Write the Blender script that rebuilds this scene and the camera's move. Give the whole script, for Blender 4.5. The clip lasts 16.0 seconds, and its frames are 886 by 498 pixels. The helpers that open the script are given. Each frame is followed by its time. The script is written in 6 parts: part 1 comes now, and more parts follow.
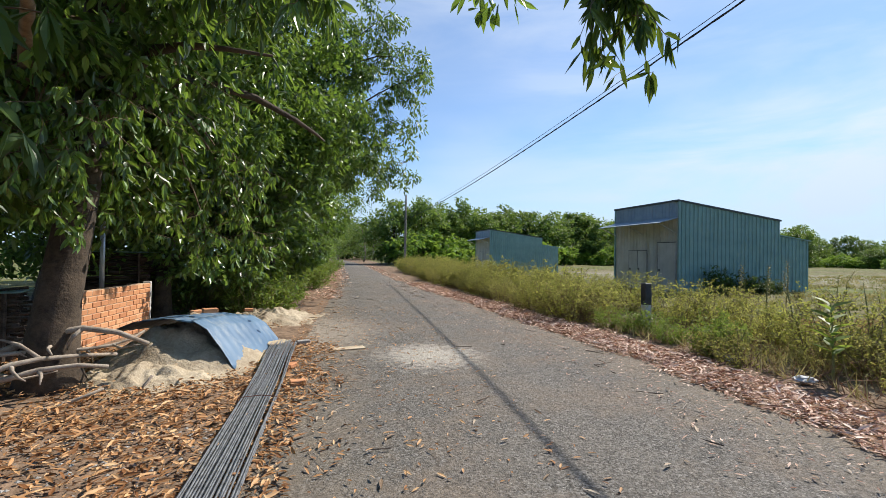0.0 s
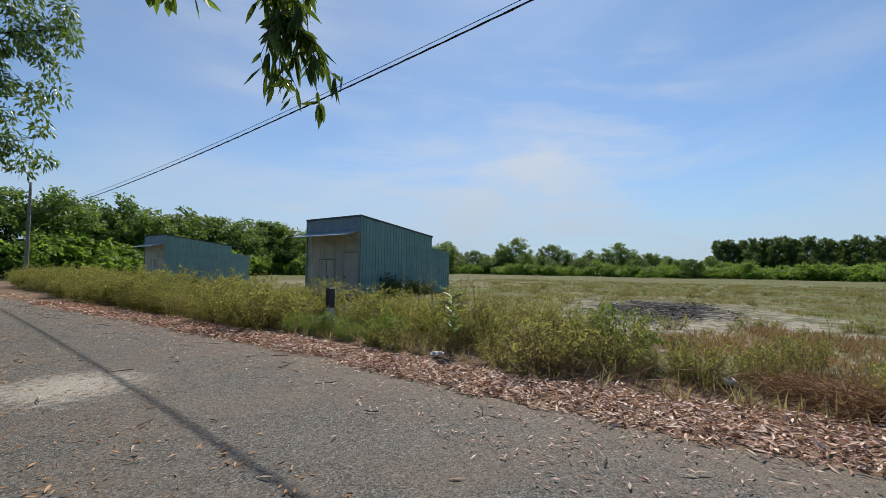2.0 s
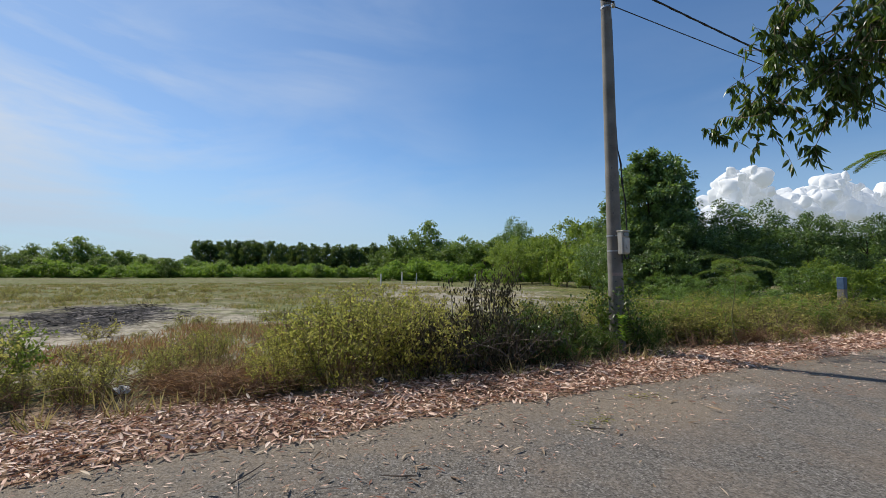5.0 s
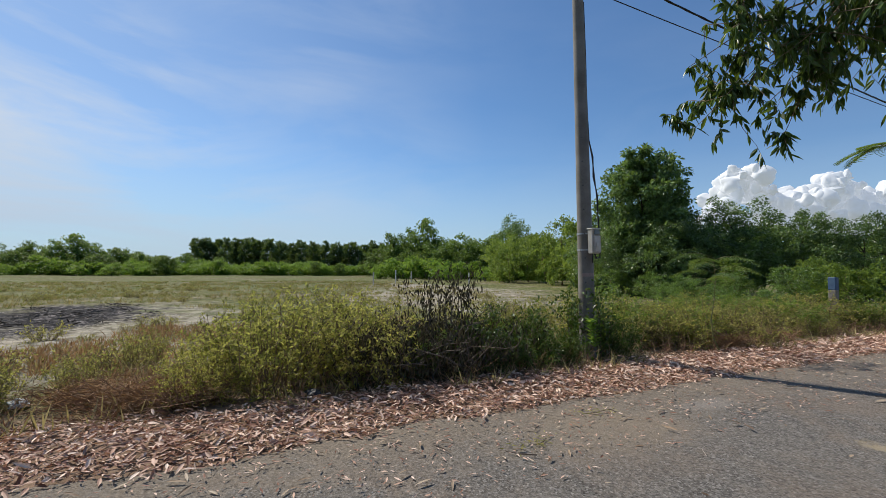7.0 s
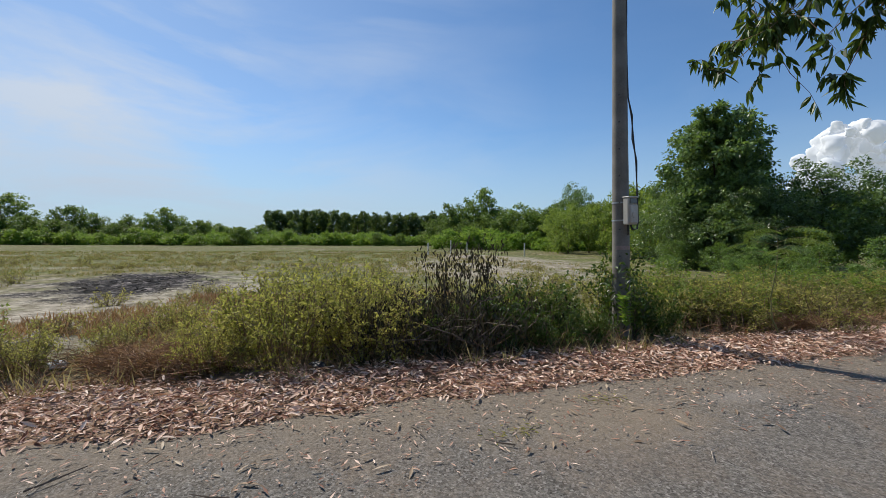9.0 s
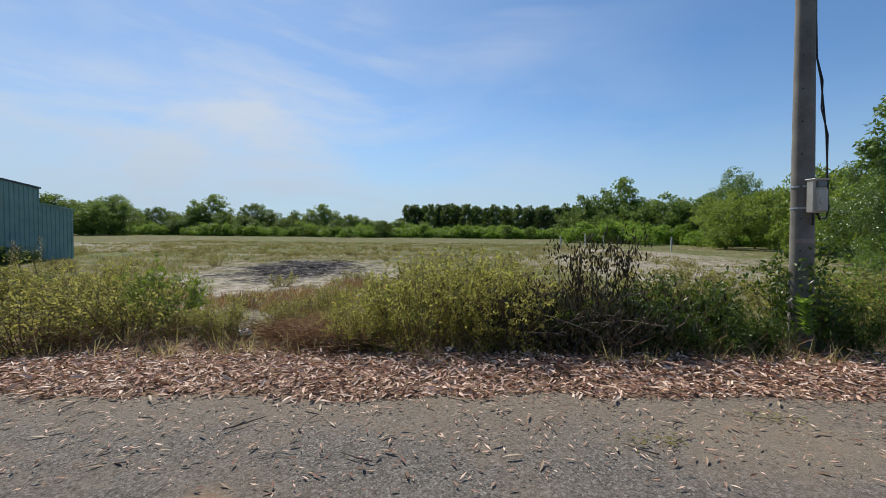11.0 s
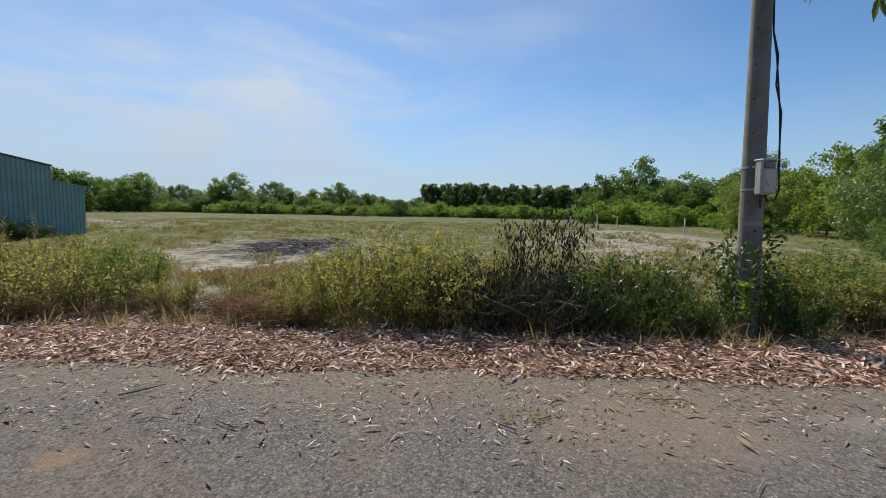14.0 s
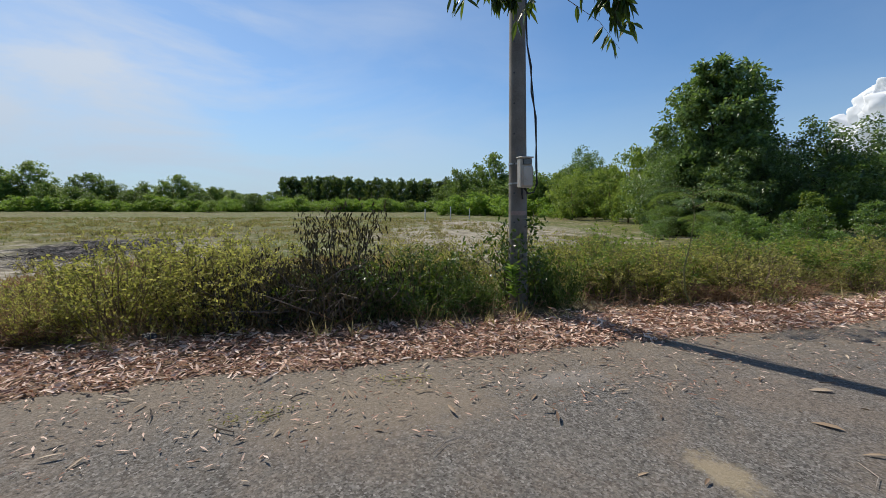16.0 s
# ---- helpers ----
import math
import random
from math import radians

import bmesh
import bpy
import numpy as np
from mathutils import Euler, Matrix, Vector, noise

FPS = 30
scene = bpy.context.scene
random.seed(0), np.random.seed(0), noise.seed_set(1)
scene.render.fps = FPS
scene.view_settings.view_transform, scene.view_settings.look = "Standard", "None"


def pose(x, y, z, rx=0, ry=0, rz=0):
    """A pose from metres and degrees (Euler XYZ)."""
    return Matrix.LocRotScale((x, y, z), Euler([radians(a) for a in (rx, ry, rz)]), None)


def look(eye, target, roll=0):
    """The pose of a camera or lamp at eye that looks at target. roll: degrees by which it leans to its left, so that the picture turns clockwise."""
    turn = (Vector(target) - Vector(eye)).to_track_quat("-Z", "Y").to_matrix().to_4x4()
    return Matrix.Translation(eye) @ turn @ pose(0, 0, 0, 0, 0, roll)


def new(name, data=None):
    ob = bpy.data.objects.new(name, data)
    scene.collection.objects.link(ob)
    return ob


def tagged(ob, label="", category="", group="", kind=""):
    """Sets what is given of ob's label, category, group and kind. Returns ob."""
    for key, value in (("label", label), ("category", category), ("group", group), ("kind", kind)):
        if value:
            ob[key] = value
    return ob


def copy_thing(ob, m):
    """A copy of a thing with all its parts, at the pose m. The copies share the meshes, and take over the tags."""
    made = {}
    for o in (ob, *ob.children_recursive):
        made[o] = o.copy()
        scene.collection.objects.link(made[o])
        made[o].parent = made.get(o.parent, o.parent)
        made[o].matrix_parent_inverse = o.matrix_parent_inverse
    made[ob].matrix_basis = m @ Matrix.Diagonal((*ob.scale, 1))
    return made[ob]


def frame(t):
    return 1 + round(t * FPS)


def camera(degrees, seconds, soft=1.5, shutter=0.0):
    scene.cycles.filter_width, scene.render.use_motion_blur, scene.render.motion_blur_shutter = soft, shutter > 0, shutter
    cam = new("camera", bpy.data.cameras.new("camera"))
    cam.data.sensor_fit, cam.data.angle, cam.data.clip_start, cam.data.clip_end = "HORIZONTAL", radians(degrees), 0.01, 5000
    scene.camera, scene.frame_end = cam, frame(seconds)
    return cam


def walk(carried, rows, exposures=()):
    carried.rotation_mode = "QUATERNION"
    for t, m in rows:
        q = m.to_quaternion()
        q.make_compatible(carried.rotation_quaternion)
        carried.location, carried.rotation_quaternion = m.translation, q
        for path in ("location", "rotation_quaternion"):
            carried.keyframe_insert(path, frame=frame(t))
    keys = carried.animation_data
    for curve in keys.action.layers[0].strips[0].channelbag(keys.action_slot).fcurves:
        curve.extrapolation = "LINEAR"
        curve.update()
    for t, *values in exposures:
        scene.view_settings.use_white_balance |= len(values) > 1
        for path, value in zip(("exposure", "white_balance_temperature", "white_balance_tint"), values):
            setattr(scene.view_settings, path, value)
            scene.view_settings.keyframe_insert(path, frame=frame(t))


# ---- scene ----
cam = camera(91.5, 16.0, soft=0.6)

PATH = [
    (0, (0.903, 1.218, 1.458), (1.374, 3.162, 1.484), 1.0),
    (0.5, (0.896, 1.213, 1.464), (1.576, 3.094, 1.511), 1.0),
    (1, (0.932, 1.194, 1.45), (1.884, 2.952, 1.513), 1.0),
    (1.5, (0.888, 1.051, 1.44), (2.116, 2.628, 1.519), 0.9),
    (2, (0.838, 0.912, 1.4), (2.425, 2.126, 1.493), 0.7),
    (2.5, (0.812, 0.805, 1.417), (2.673, 1.528, 1.518), 0.5),
    (3, (0.803, 0.719, 1.419), (2.781, 0.997, 1.525), 0.4),
    (3.5, (0.864, 0.602, 1.401), (2.853, 0.421, 1.511), 0.2),
    (4, (0.994, 0.407, 1.416), (2.899, -0.191, 1.529), 0.3),
    (4.5, (1.074, 0.263, 1.424), (2.891, -0.565, 1.537), 0.3),
    (7, (1.283, -0.762, 1.473), (3.101, -1.589, 1.573), 0.4),
    (7.5, (1.204, -1.003, 1.497), (3.03, -1.814, 1.584), 0.4),
    (8, (1.251, -1.22, 1.478), (3.088, -2.01, 1.514), 0.4),
    (8.5, (1.338, -1.381, 1.515), (3.203, -2.102, 1.5), 0.4),
    (9, (1.298, -1.486, 1.515), (3.217, -2.05, 1.475), 0.4),
    (11.5, (1.339, -1.463, 1.458), (3.328, -1.268, 1.374), 0.7),
    (12, (1.37, -1.396, 1.441), (3.327, -0.994, 1.348), 0.8),
    (12.5, (1.345, -1.551, 1.443), (3.232, -0.9, 1.328), 0.7),
    (13, (1.205, -1.938, 1.467), (3.034, -1.142, 1.326), 0.6),
    (13.5, (1.228, -2.243, 1.466), (3.136, -1.665, 1.303), 1.0),
    (14, (1.296, -2.524, 1.496), (3.285, -2.407, 1.323), 1.1),
    (14.5, (1.283, -2.796, 1.49), (3.271, -2.917, 1.309), 0.8),
    (15, (1.195, -3.043, 1.503), (3.17, -3.292, 1.316), 0.5),
    (15.5, (1.178, -3.28, 1.487), (3.131, -3.665, 1.296), 0.4),
    (16, (1.182, -3.553, 1.51), (3.114, -4.033, 1.314), 0.3),
]
walk(cam, [(t, look(eye, target, roll)) for t, eye, target, roll in PATH],
     exposures=((0.0, 0.45), (0.5, 0.36), (1.0, 0.19), (1.5, 0.10), (2.5, -0.11), (3.5, -0.11), (4.5, 0.0), (16.0, 0.0)))

# ---- world, sun ----
SUN_AZ = Vector((0.891, 0.454))          # towards the sun, on the ground plan
SUN_EL = radians(47.5)
world = bpy.data.worlds.new("sky_world")
scene.world = world
world.use_nodes = True
wt = world.node_tree
wt.nodes.clear()


def wnode(kind, **kw):
    n = wt.nodes.new(kind)
    for k, v in kw.items():
        n.inputs[k].default_value = v
    return n


sky = wt.nodes.new("ShaderNodeTexSky")
sky.sky_type = "NISHITA"
sky.sun_disc = False
sky.sun_elevation = SUN_EL
sky.sun_rotation = math.atan2(SUN_AZ.x, SUN_AZ.y)
sky.air_density, sky.dust_density, sky.ozone_density = 1.0, 0.25, 3.5
wco = wt.nodes.new("ShaderNodeTexCoord")
wmap = wnode("ShaderNodeMapping", Scale=(1.1, 1.6, 5.5), Rotation=(0.12, 0.1, 0.5))
wn1 = wnode("ShaderNodeTexNoise", Scale=1.4, Detail=7.0, Roughness=0.56, Distortion=0.5)
wmap2 = wnode("ShaderNodeMapping", Scale=(1.0, 1.4, 3.0), Rotation=(0.3, 0.0, 0.9))
wn2 = wnode("ShaderNodeTexNoise", Scale=0.9, Detail=3.0, Roughness=0.5)
wr1 = wnode("ShaderNodeMapRange", **{"From Min": 0.39, "From Max": 0.61})
wr2 = wnode("ShaderNodeMapRange", **{"From Min": 0.30, "From Max": 0.56})
wmul = wt.nodes.new("ShaderNodeMath")
wmul.operation = "MULTIPLY"
wmul2 = wt.nodes.new("ShaderNodeMath")
wmul2.operation = "MULTIPLY"
wmul2.inputs[1].default_value = CIRRUS = 0.72
wveil = wt.nodes.new("ShaderNodeMath")         # an even veil under the streaks
wveil.operation = "ADD"
wveil.inputs[1].default_value = 0.2
wsep = wt.nodes.new("ShaderNodeSeparateXYZ")
whz = wnode("ShaderNodeMapRange", **{"From Min": 0.0, "From Max": 0.24, "To Min": 0.85, "To Max": 0.0})
wdx = wt.nodes.new("ShaderNodeMath")           # the veil of cirrus thickens towards the north-east
wdx.operation = "ADD"
wbank = wnode("ShaderNodeMapRange", **{"From Min": 0.35, "From Max": 1.25, "To Min": 0.08, "To Max": 1.0})
wmul3 = wt.nodes.new("ShaderNodeMath")
wmul3.operation = "MULTIPLY"
wmix = wt.nodes.new("ShaderNodeMix")
wmix.data_type = "RGBA"
wmix.inputs[7].default_value = (6.1, 6.8, 7.8, 1)
whaze = wt.nodes.new("ShaderNodeMix")
whaze.data_type = "RGBA"
whaze.inputs[7].default_value = (4.2, 5.4, 6.8, 1)
wtint = wt.nodes.new("ShaderNodeMix")
wtint.data_type, wtint.blend_type = "RGBA", "MULTIPLY"
wtint.inputs[0].default_value = 1.0
wtint.inputs[7].default_value = (0.76, 1.0, 1.17, 1)
wbg = wnode("ShaderNodeBackground", Strength=0.1)
wout = wt.nodes.new("ShaderNodeOutputWorld")
for a, b in ((wco.outputs["Generated"], wmap.inputs["Vector"]), (wmap.outputs[0], wn1.inputs["Vector"]),
             (wco.outputs["Generated"], wmap2.inputs["Vector"]), (wmap2.outputs[0], wn2.inputs["Vector"]),
             (wn1.outputs["Fac"], wr1.inputs["Value"]), (wn2.outputs["Fac"], wr2.inputs["Value"]),
             (wr1.outputs[0], wmul.inputs[0]), (wr2.outputs[0], wmul.inputs[1]), (wmul.outputs[0], wmul2.inputs[0]),
             (wco.outputs["Generated"], wsep.inputs[0]), (wsep.outputs[2], whz.inputs["Value"]),
             (wsep.outputs[0], wdx.inputs[0]), (wsep.outputs[1], wdx.inputs[1]), (wdx.outputs[0], wbank.inputs["Value"]), (wbank.outputs[0], wmul3.inputs[1]), (wmul2.outputs[0], wveil.inputs[0]), (wveil.outputs[0], wmul3.inputs[0]), (whz.outputs[0], whaze.inputs[0]), (wmix.outputs[2], whaze.inputs[6]), (wtint.outputs[2], wmix.inputs[6]),
             (sky.outputs[0], wtint.inputs[6]), (wmul3.outputs[0], wmix.inputs[0]),
             (whaze.outputs[2], wbg.inputs["Color"]), (wbg.outputs[0], wout.inputs["Surface"])):
    wt.links.new(a, b)
sun = new("sun", bpy.data.lights.new("sun", "SUN"))
sun.data.energy, sun.data.angle, sun.data.color = 4.8, radians(0.55), (1.0, 0.94, 0.84)
sun.matrix_world = look((SUN_AZ.x * 60 * math.cos(SUN_EL), SUN_AZ.y * 60 * math.cos(SUN_EL), 60 * math.sin(SUN_EL)), (0, 0, 0))


# ---- materials ----
def nodes_of(name):
    m = bpy.data.materials.new(name)
    m.use_nodes = True
    t = m.node_tree
    return m, t, t.nodes["Principled BSDF"]


def add(t, kind, **kw):
    n = t.nodes.new(kind)
    for k, v in kw.items():
        n.inputs[k].default_value = v
    return n


def ramp(t, src, stops):
    r = t.nodes.new("ShaderNodeValToRGB")
    e = r.color_ramp.elements
    while len(e) < len(stops):
        e.new(0.5)
    for el, (p, c) in zip(e, stops):
        el.position, el.color = p, (*c, 1)
    t.links.new(src, r.inputs["Fac"])
    return r.outputs["Color"]


def mixc(t, fac, a, b, blend="MIX"):
    n = t.nodes.new("ShaderNodeMix")
    n.data_type, n.blend_type = "RGBA", blend
    for sock, v in ((n.inputs[0], fac), (n.inputs[6], a), (n.inputs[7], b)):
        if isinstance(v, (int, float)):
            sock.default_value = v
        elif isinstance(v, tuple):
            sock.default_value = (*v, 1)
        else:
            t.links.new(v, sock)
    return n.outputs[2]


def math_n(t, op, a, b=None, clamp=False):
    n = t.nodes.new("ShaderNodeMath")
    n.operation, n.use_clamp = op, clamp
    for sock, v in zip(n.inputs, (a, b)):
        if v is None:
            continue
        if isinstance(v, (int, float)):
            sock.default_value = v
        else:
            t.links.new(v, sock)
    return n.outputs[0]


def noise_n(t, vec, scale, detail=4.0, rough=0.55, dist=0.0):
    n = add(t, "ShaderNodeTexNoise", Scale=scale, Detail=detail, Roughness=rough, Distortion=dist)
    t.links.new(vec, n.inputs["Vector"])
    return n.outputs["Fac"]


def coords(t, kind="Object"):
    return t.nodes.new("ShaderNodeTexCoord").outputs[kind]


def span(t, src, a, b, lo=0.0, hi=1.0):
    n = add(t, "ShaderNodeMapRange", **{"From Min": a, "From Max": b, "To Min": lo, "To Max": hi})
    t.links.new(src, n.inputs["Value"])
    return n.outputs[0]


def bump(t, bsdf, height, strength, distance):
    n = add(t, "ShaderNodeBump", Strength=strength, Distance=distance)
    t.links.new(height, n.inputs["Height"])
    t.links.new(n.outputs["Normal"], bsdf.inputs["Normal"])


def simple(name, c1, c2, scale=8.0, rough=0.8, metal=0.0, bumpy=0.3, bdist=0.01, fine=60.0):
    """Two-tone surface with coarse stains and fine grain."""
    m, t, b = nodes_of(name)
    v = coords(t)
    n1, n2 = noise_n(t, v, scale, 5), noise_n(t, v, fine, 4, 0.65)
    f = math_n(t, "ADD", math_n(t, "MULTIPLY", n1, 0.65), math_n(t, "MULTIPLY", n2, 0.35))
    t.links.new(ramp(t, f, [(0.36, c1), (0.62, c2)]), b.inputs["Base Color"])
    b.inputs["Roughness"].default_value, b.inputs["Metallic"].default_value = rough, metal
    bump(t, b, f, bumpy, bdist)
    return m


def leafy(name, dark, mid, light, rough=0.45, shine=0.35, tscale=1.0, glow=(0.30, 0.42, 0.04), gloss=0.25):
    """Leaves: colour varies leaf by leaf and plant by plant, light shines through the blade."""
    m, t, b = nodes_of(name)
    g = t.nodes.new("ShaderNodeNewGeometry")
    o = t.nodes.new("ShaderNodeObjectInfo")
    v = noise_n(t, coords(t), 0.9 * tscale, 3)
    f = math_n(t, "ADD", math_n(t, "MULTIPLY", g.outputs["Random Per Island"], 0.55), math_n(t, "MULTIPLY", v, 0.45))
    f = math_n(t, "ADD", f, span(t, o.outputs["Random"], 0, 1, -0.1, 0.1))
    col = ramp(t, f, [(0.26, dark), (0.5, mid), (0.76, light)])
    t.links.new(col, b.inputs["Base Color"])
    b.inputs["Roughness"].default_value = rough
    b.inputs["Specular IOR Level"].default_value = gloss
    tr = t.nodes.new("ShaderNodeBsdfTranslucent")
    t.links.new(mixc(t, 0.6, col, glow), tr.inputs["Color"])
    mx = t.nodes.new("ShaderNodeMixShader")
    mx.inputs[0].default_value = shine
    t.links.new(b.outputs[0], mx.inputs[1])
    t.links.new(tr.outputs[0], mx.inputs[2])
    t.links.new(mx.outputs[0], t.nodes["Material Output"].inputs["Surface"])
    return m


def ground_material():
    """Dry field: bleached grass over sandy soil, bare white sand, a burnt patch, brown soil along the road."""
    m, t, b = nodes_of("field_ground")
    v = coords(t)
    sep = t.nodes.new("ShaderNodeSeparateXYZ")
    t.links.new(v, sep.inputs[0])
    x, y = sep.outputs[0], sep.outputs[1]
    big, med, fin = noise_n(t, v, 0.09, 5, 0.6), noise_n(t, v, 0.7, 6, 0.65), noise_n(t, v, 9.0, 6, 0.75)
    tuft = noise_n(t, v, 2.6, 5, 0.7)
    grass = ramp(t, math_n(t, "ADD", math_n(t, "MULTIPLY", tuft, 0.6), math_n(t, "MULTIPLY", fin, 0.4)),
                 [(0.38, (0.035, 0.037, 0.013)), (0.5, (0.125, 0.112, 0.044)), (0.62, (0.27, 0.225, 0.115))])
    green = ramp(t, tuft, [(0.38, (0.05, 0.07, 0.016)), (0.62, (0.175, 0.18, 0.055))])
    col = mixc(t, span(t, big, 0.40, 0.58), grass, green)
    sand = ramp(t, math_n(t, "ADD", math_n(t, "MULTIPLY", tuft, 0.6), math_n(t, "MULTIPLY", fin, 0.4)), [(0.4, (0.13, 0.10, 0.065)), (0.58, (0.47, 0.42, 0.35))])

    def patch(cx, cy, rx, ry, jag):
        dx = math_n(t, "DIVIDE", math_n(t, "SUBTRACT", x, cx), rx)
        dy = math_n(t, "DIVIDE", math_n(t, "SUBTRACT", y, cy), ry)
        d = math_n(t, "SQRT", math_n(t, "ADD", math_n(t, "MULTIPLY", dx, dx), math_n(t, "MULTIPLY", dy, dy)))
        rag = math_n(t, "ADD", math_n(t, "MULTIPLY", med, 0.6), math_n(t, "MULTIPLY", fin, 0.4))
        return span(t, math_n(t, "ADD", d, math_n(t, "MULTIPLY", math_n(t, "SUBTRACT", rag, 0.5), jag * 1.5)), 1.3, 0.7)

    mott = span(t, noise_n(t, v, 0.33, 6, 0.7), 0.545, 0.61)
    for cx, cy, rx, ry, jag, amt in ((15.0, 3.4, 6.2, 4.0, 3.4, 0.75), (22.0, -9.5, 9.5, 4.0, 3.6, 0.75), (34.0, -15.0, 13.0, 4.0, 3.4, 0.8),
                                     (30, 30, 16, 9, 3.0, 0.5), (10.5, 2.0, 2.5, 2.0, 3.2, 0.4)):
        col = mixc(t, math_n(t, "MULTIPLY", patch(cx, cy, rx, ry, jag), amt), col, sand)
    col = mixc(t, math_n(t, "MULTIPLY", mott, 0.45), col, sand)
    ash = ramp(t, math_n(t, "ADD", math_n(t, "MULTIPLY", tuft, 0.55), math_n(t, "MULTIPLY", fin, 0.45)), [(0.51, (0.014, 0.012, 0.013)), (0.60, (0.30, 0.265, 0.25))])
    col = mixc(t, patch(17.4, 4.0, 3.4, 2.3, 3.4), col, ash)
    soil = ramp(t, math_n(t, "ADD", math_n(t, "MULTIPLY", tuft, 0.4), math_n(t, "MULTIPLY", fin, 0.6)), [(0.36, (0.075, 0.05, 0.033)), (0.6, (0.30, 0.205, 0.14))])
    band = math_n(t, "MULTIPLY", span(t, math_n(t, "ADD", x, math_n(t, "MULTIPLY", med, 1.6)), 8.3, 7.3), span(t, x, -8.0, -7.0))
    col = mixc(t, band, col, soil)
    t.links.new(col, b.inputs["Base Color"])
    b.inputs["Roughness"].default_value = 0.95
    b.inputs["Specular IOR Level"].default_value = 0.15
    bump(t, b, math_n(t, "ADD", math_n(t, "MULTIPLY", fin, 0.4), tuft), 0.8, 0.06)
    return m


def asphalt_material():
    """Worn chip-seal: grey stone chips in dusty binder, sandy stains."""
    m, t, b = nodes_of("worn_chip_seal_asphalt")
    v = coords(t)
    sep = t.nodes.new("ShaderNodeSeparateXYZ")
    t.links.new(v, sep.inputs[0])
    x, y = sep.outputs[0], sep.outputs[1]
    vo = add(t, "ShaderNodeTexVoronoi", Scale=74.0)
    t.links.new(v, vo.inputs["Vector"])
    bw = t.nodes.new("ShaderNodeSeparateColor")
    t.links.new(vo.outputs["Color"], bw.inputs[0])
    big, med, fin = noise_n(t, v, 0.55, 5, 0.6), noise_n(t, v, 3.2, 6, 0.65), noise_n(t, v, 38, 5, 0.75)
    chips = ramp(t, bw.outputs[0], [(0.0, (0.018, 0.017, 0.016)), (0.3, (0.072, 0.070, 0.064)), (0.75, (0.17, 0.163, 0.15)), (0.95, (0.27, 0.255, 0.235)), (1.0, (0.36, 0.34, 0.31))])
    dust = ramp(t, fin, [(0.36, (0.085, 0.074, 0.062)), (0.64, (0.315, 0.275, 0.232))])
    col = mixc(t, span(t, math_n(t, "ADD", math_n(t, "MULTIPLY", med, 0.5), math_n(t, "MULTIPLY", big, 0.5)), 0.36, 0.66, 0.08, 0.62), chips, dust)
    rusty = ramp(t, fin, [(0.34, (0.090, 0.068, 0.052)), (0.66, (0.31, 0.245, 0.185))])
    col = mixc(t, span(t, noise_n(t, v, 0.9, 6, 0.7, 0.4), 0.46, 0.62, 0.08, 0.6), col, rusty)
    edge = math_n(t, "ABSOLUTE", math_n(t, "SUBTRACT", x, 2.7))
    brown = ramp(t, fin, [(0.3, (0.13, 0.105, 0.08)), (0.7, (0.30, 0.245, 0.18))])
    col = mixc(t, math_n(t, "MULTIPLY", span(t, math_n(t, "ADD", edge, math_n(t, "MULTIPLY", med, 1.5)), 2.1, 3.1), 0.75), col, brown)

    mid = noise_n(t, v, 9.0, 5, 0.7)

    def spot(cx, cy, rx, ry, jag, c, amt, base):
        dx = math_n(t, "DIVIDE", math_n(t, "SUBTRACT", x, cx), rx)
        dy = math_n(t, "DIVIDE", math_n(t, "SUBTRACT", y, cy), ry)
        d = math_n(t, "SQRT", math_n(t, "ADD", math_n(t, "MULTIPLY", dx, dx), math_n(t, "MULTIPLY", dy, dy)))
        d = math_n(t, "ADD", d, math_n(t, "MULTIPLY", math_n(t, "SUBTRACT", math_n(t, "ADD", math_n(t, "MULTIPLY", mid, 0.55), math_n(t, "MULTIPLY", fin, 0.45)), 0.5), jag * 2.0))
        return mixc(t, math_n(t, "MULTIPLY", span(t, d, 1.25, 0.55), amt), base, c)

    for args in ((2.2, 7.3, 0.65, 0.7, 2.4, (0.50, 0.45, 0.38), 0.75), (3.57, -0.16, 0.13, 0.12, 2.2, (0.36, 0.23, 0.13), 0.5),
                 (3.03, -5.66, 0.22, 0.13, 1.9, (0.40, 0.32, 0.20), 0.65), (4.5, -5.5, 0.14, 0.4, 2.0, (0.30, 0.27, 0.235), 0.5),
                 (4.4, -3.9, 0.5, 1.0, 2.4, (0.26, 0.21, 0.15), 0.5), (0.4, 9.5, 1.2, 1.8, 2.0, (0.40, 0.34, 0.27), 0.6)):
        col = spot(*args, col)
    t.links.new(col, b.inputs["Base Color"])
    b.inputs["Roughness"].default_value = 0.92
    b.inputs["Specular IOR Level"].default_value = 0.25
    bump(t, b, math_n(t, "ADD", math_n(t, "MULTIPLY", bw.outputs[1], 0.6), math_n(t, "MULTIPLY", fin, 0.8)), 1.0, 0.016)
    return m


def brick_material():
    m, t, b = nodes_of("orange_clay_brick")
    v = coords(t)
    o = t.nodes.new("ShaderNodeObjectInfo")
    f = math_n(t, "ADD", math_n(t, "MULTIPLY", o.outputs["Random"], 0.6), math_n(t, "MULTIPLY", noise_n(t, v, 30, 5, 0.7), 0.4))
    t.links.new(ramp(t, f, [(0.2, (0.46, 0.19, 0.085)), (0.55, (0.60, 0.28, 0.13)), (0.9, (0.70, 0.40, 0.22))]), b.inputs["Base Color"])
    b.inputs["Roughness"].default_value = 0.85
    bump(t, b, noise_n(t, v, 90, 4), 0.3, 0.004)
    return m


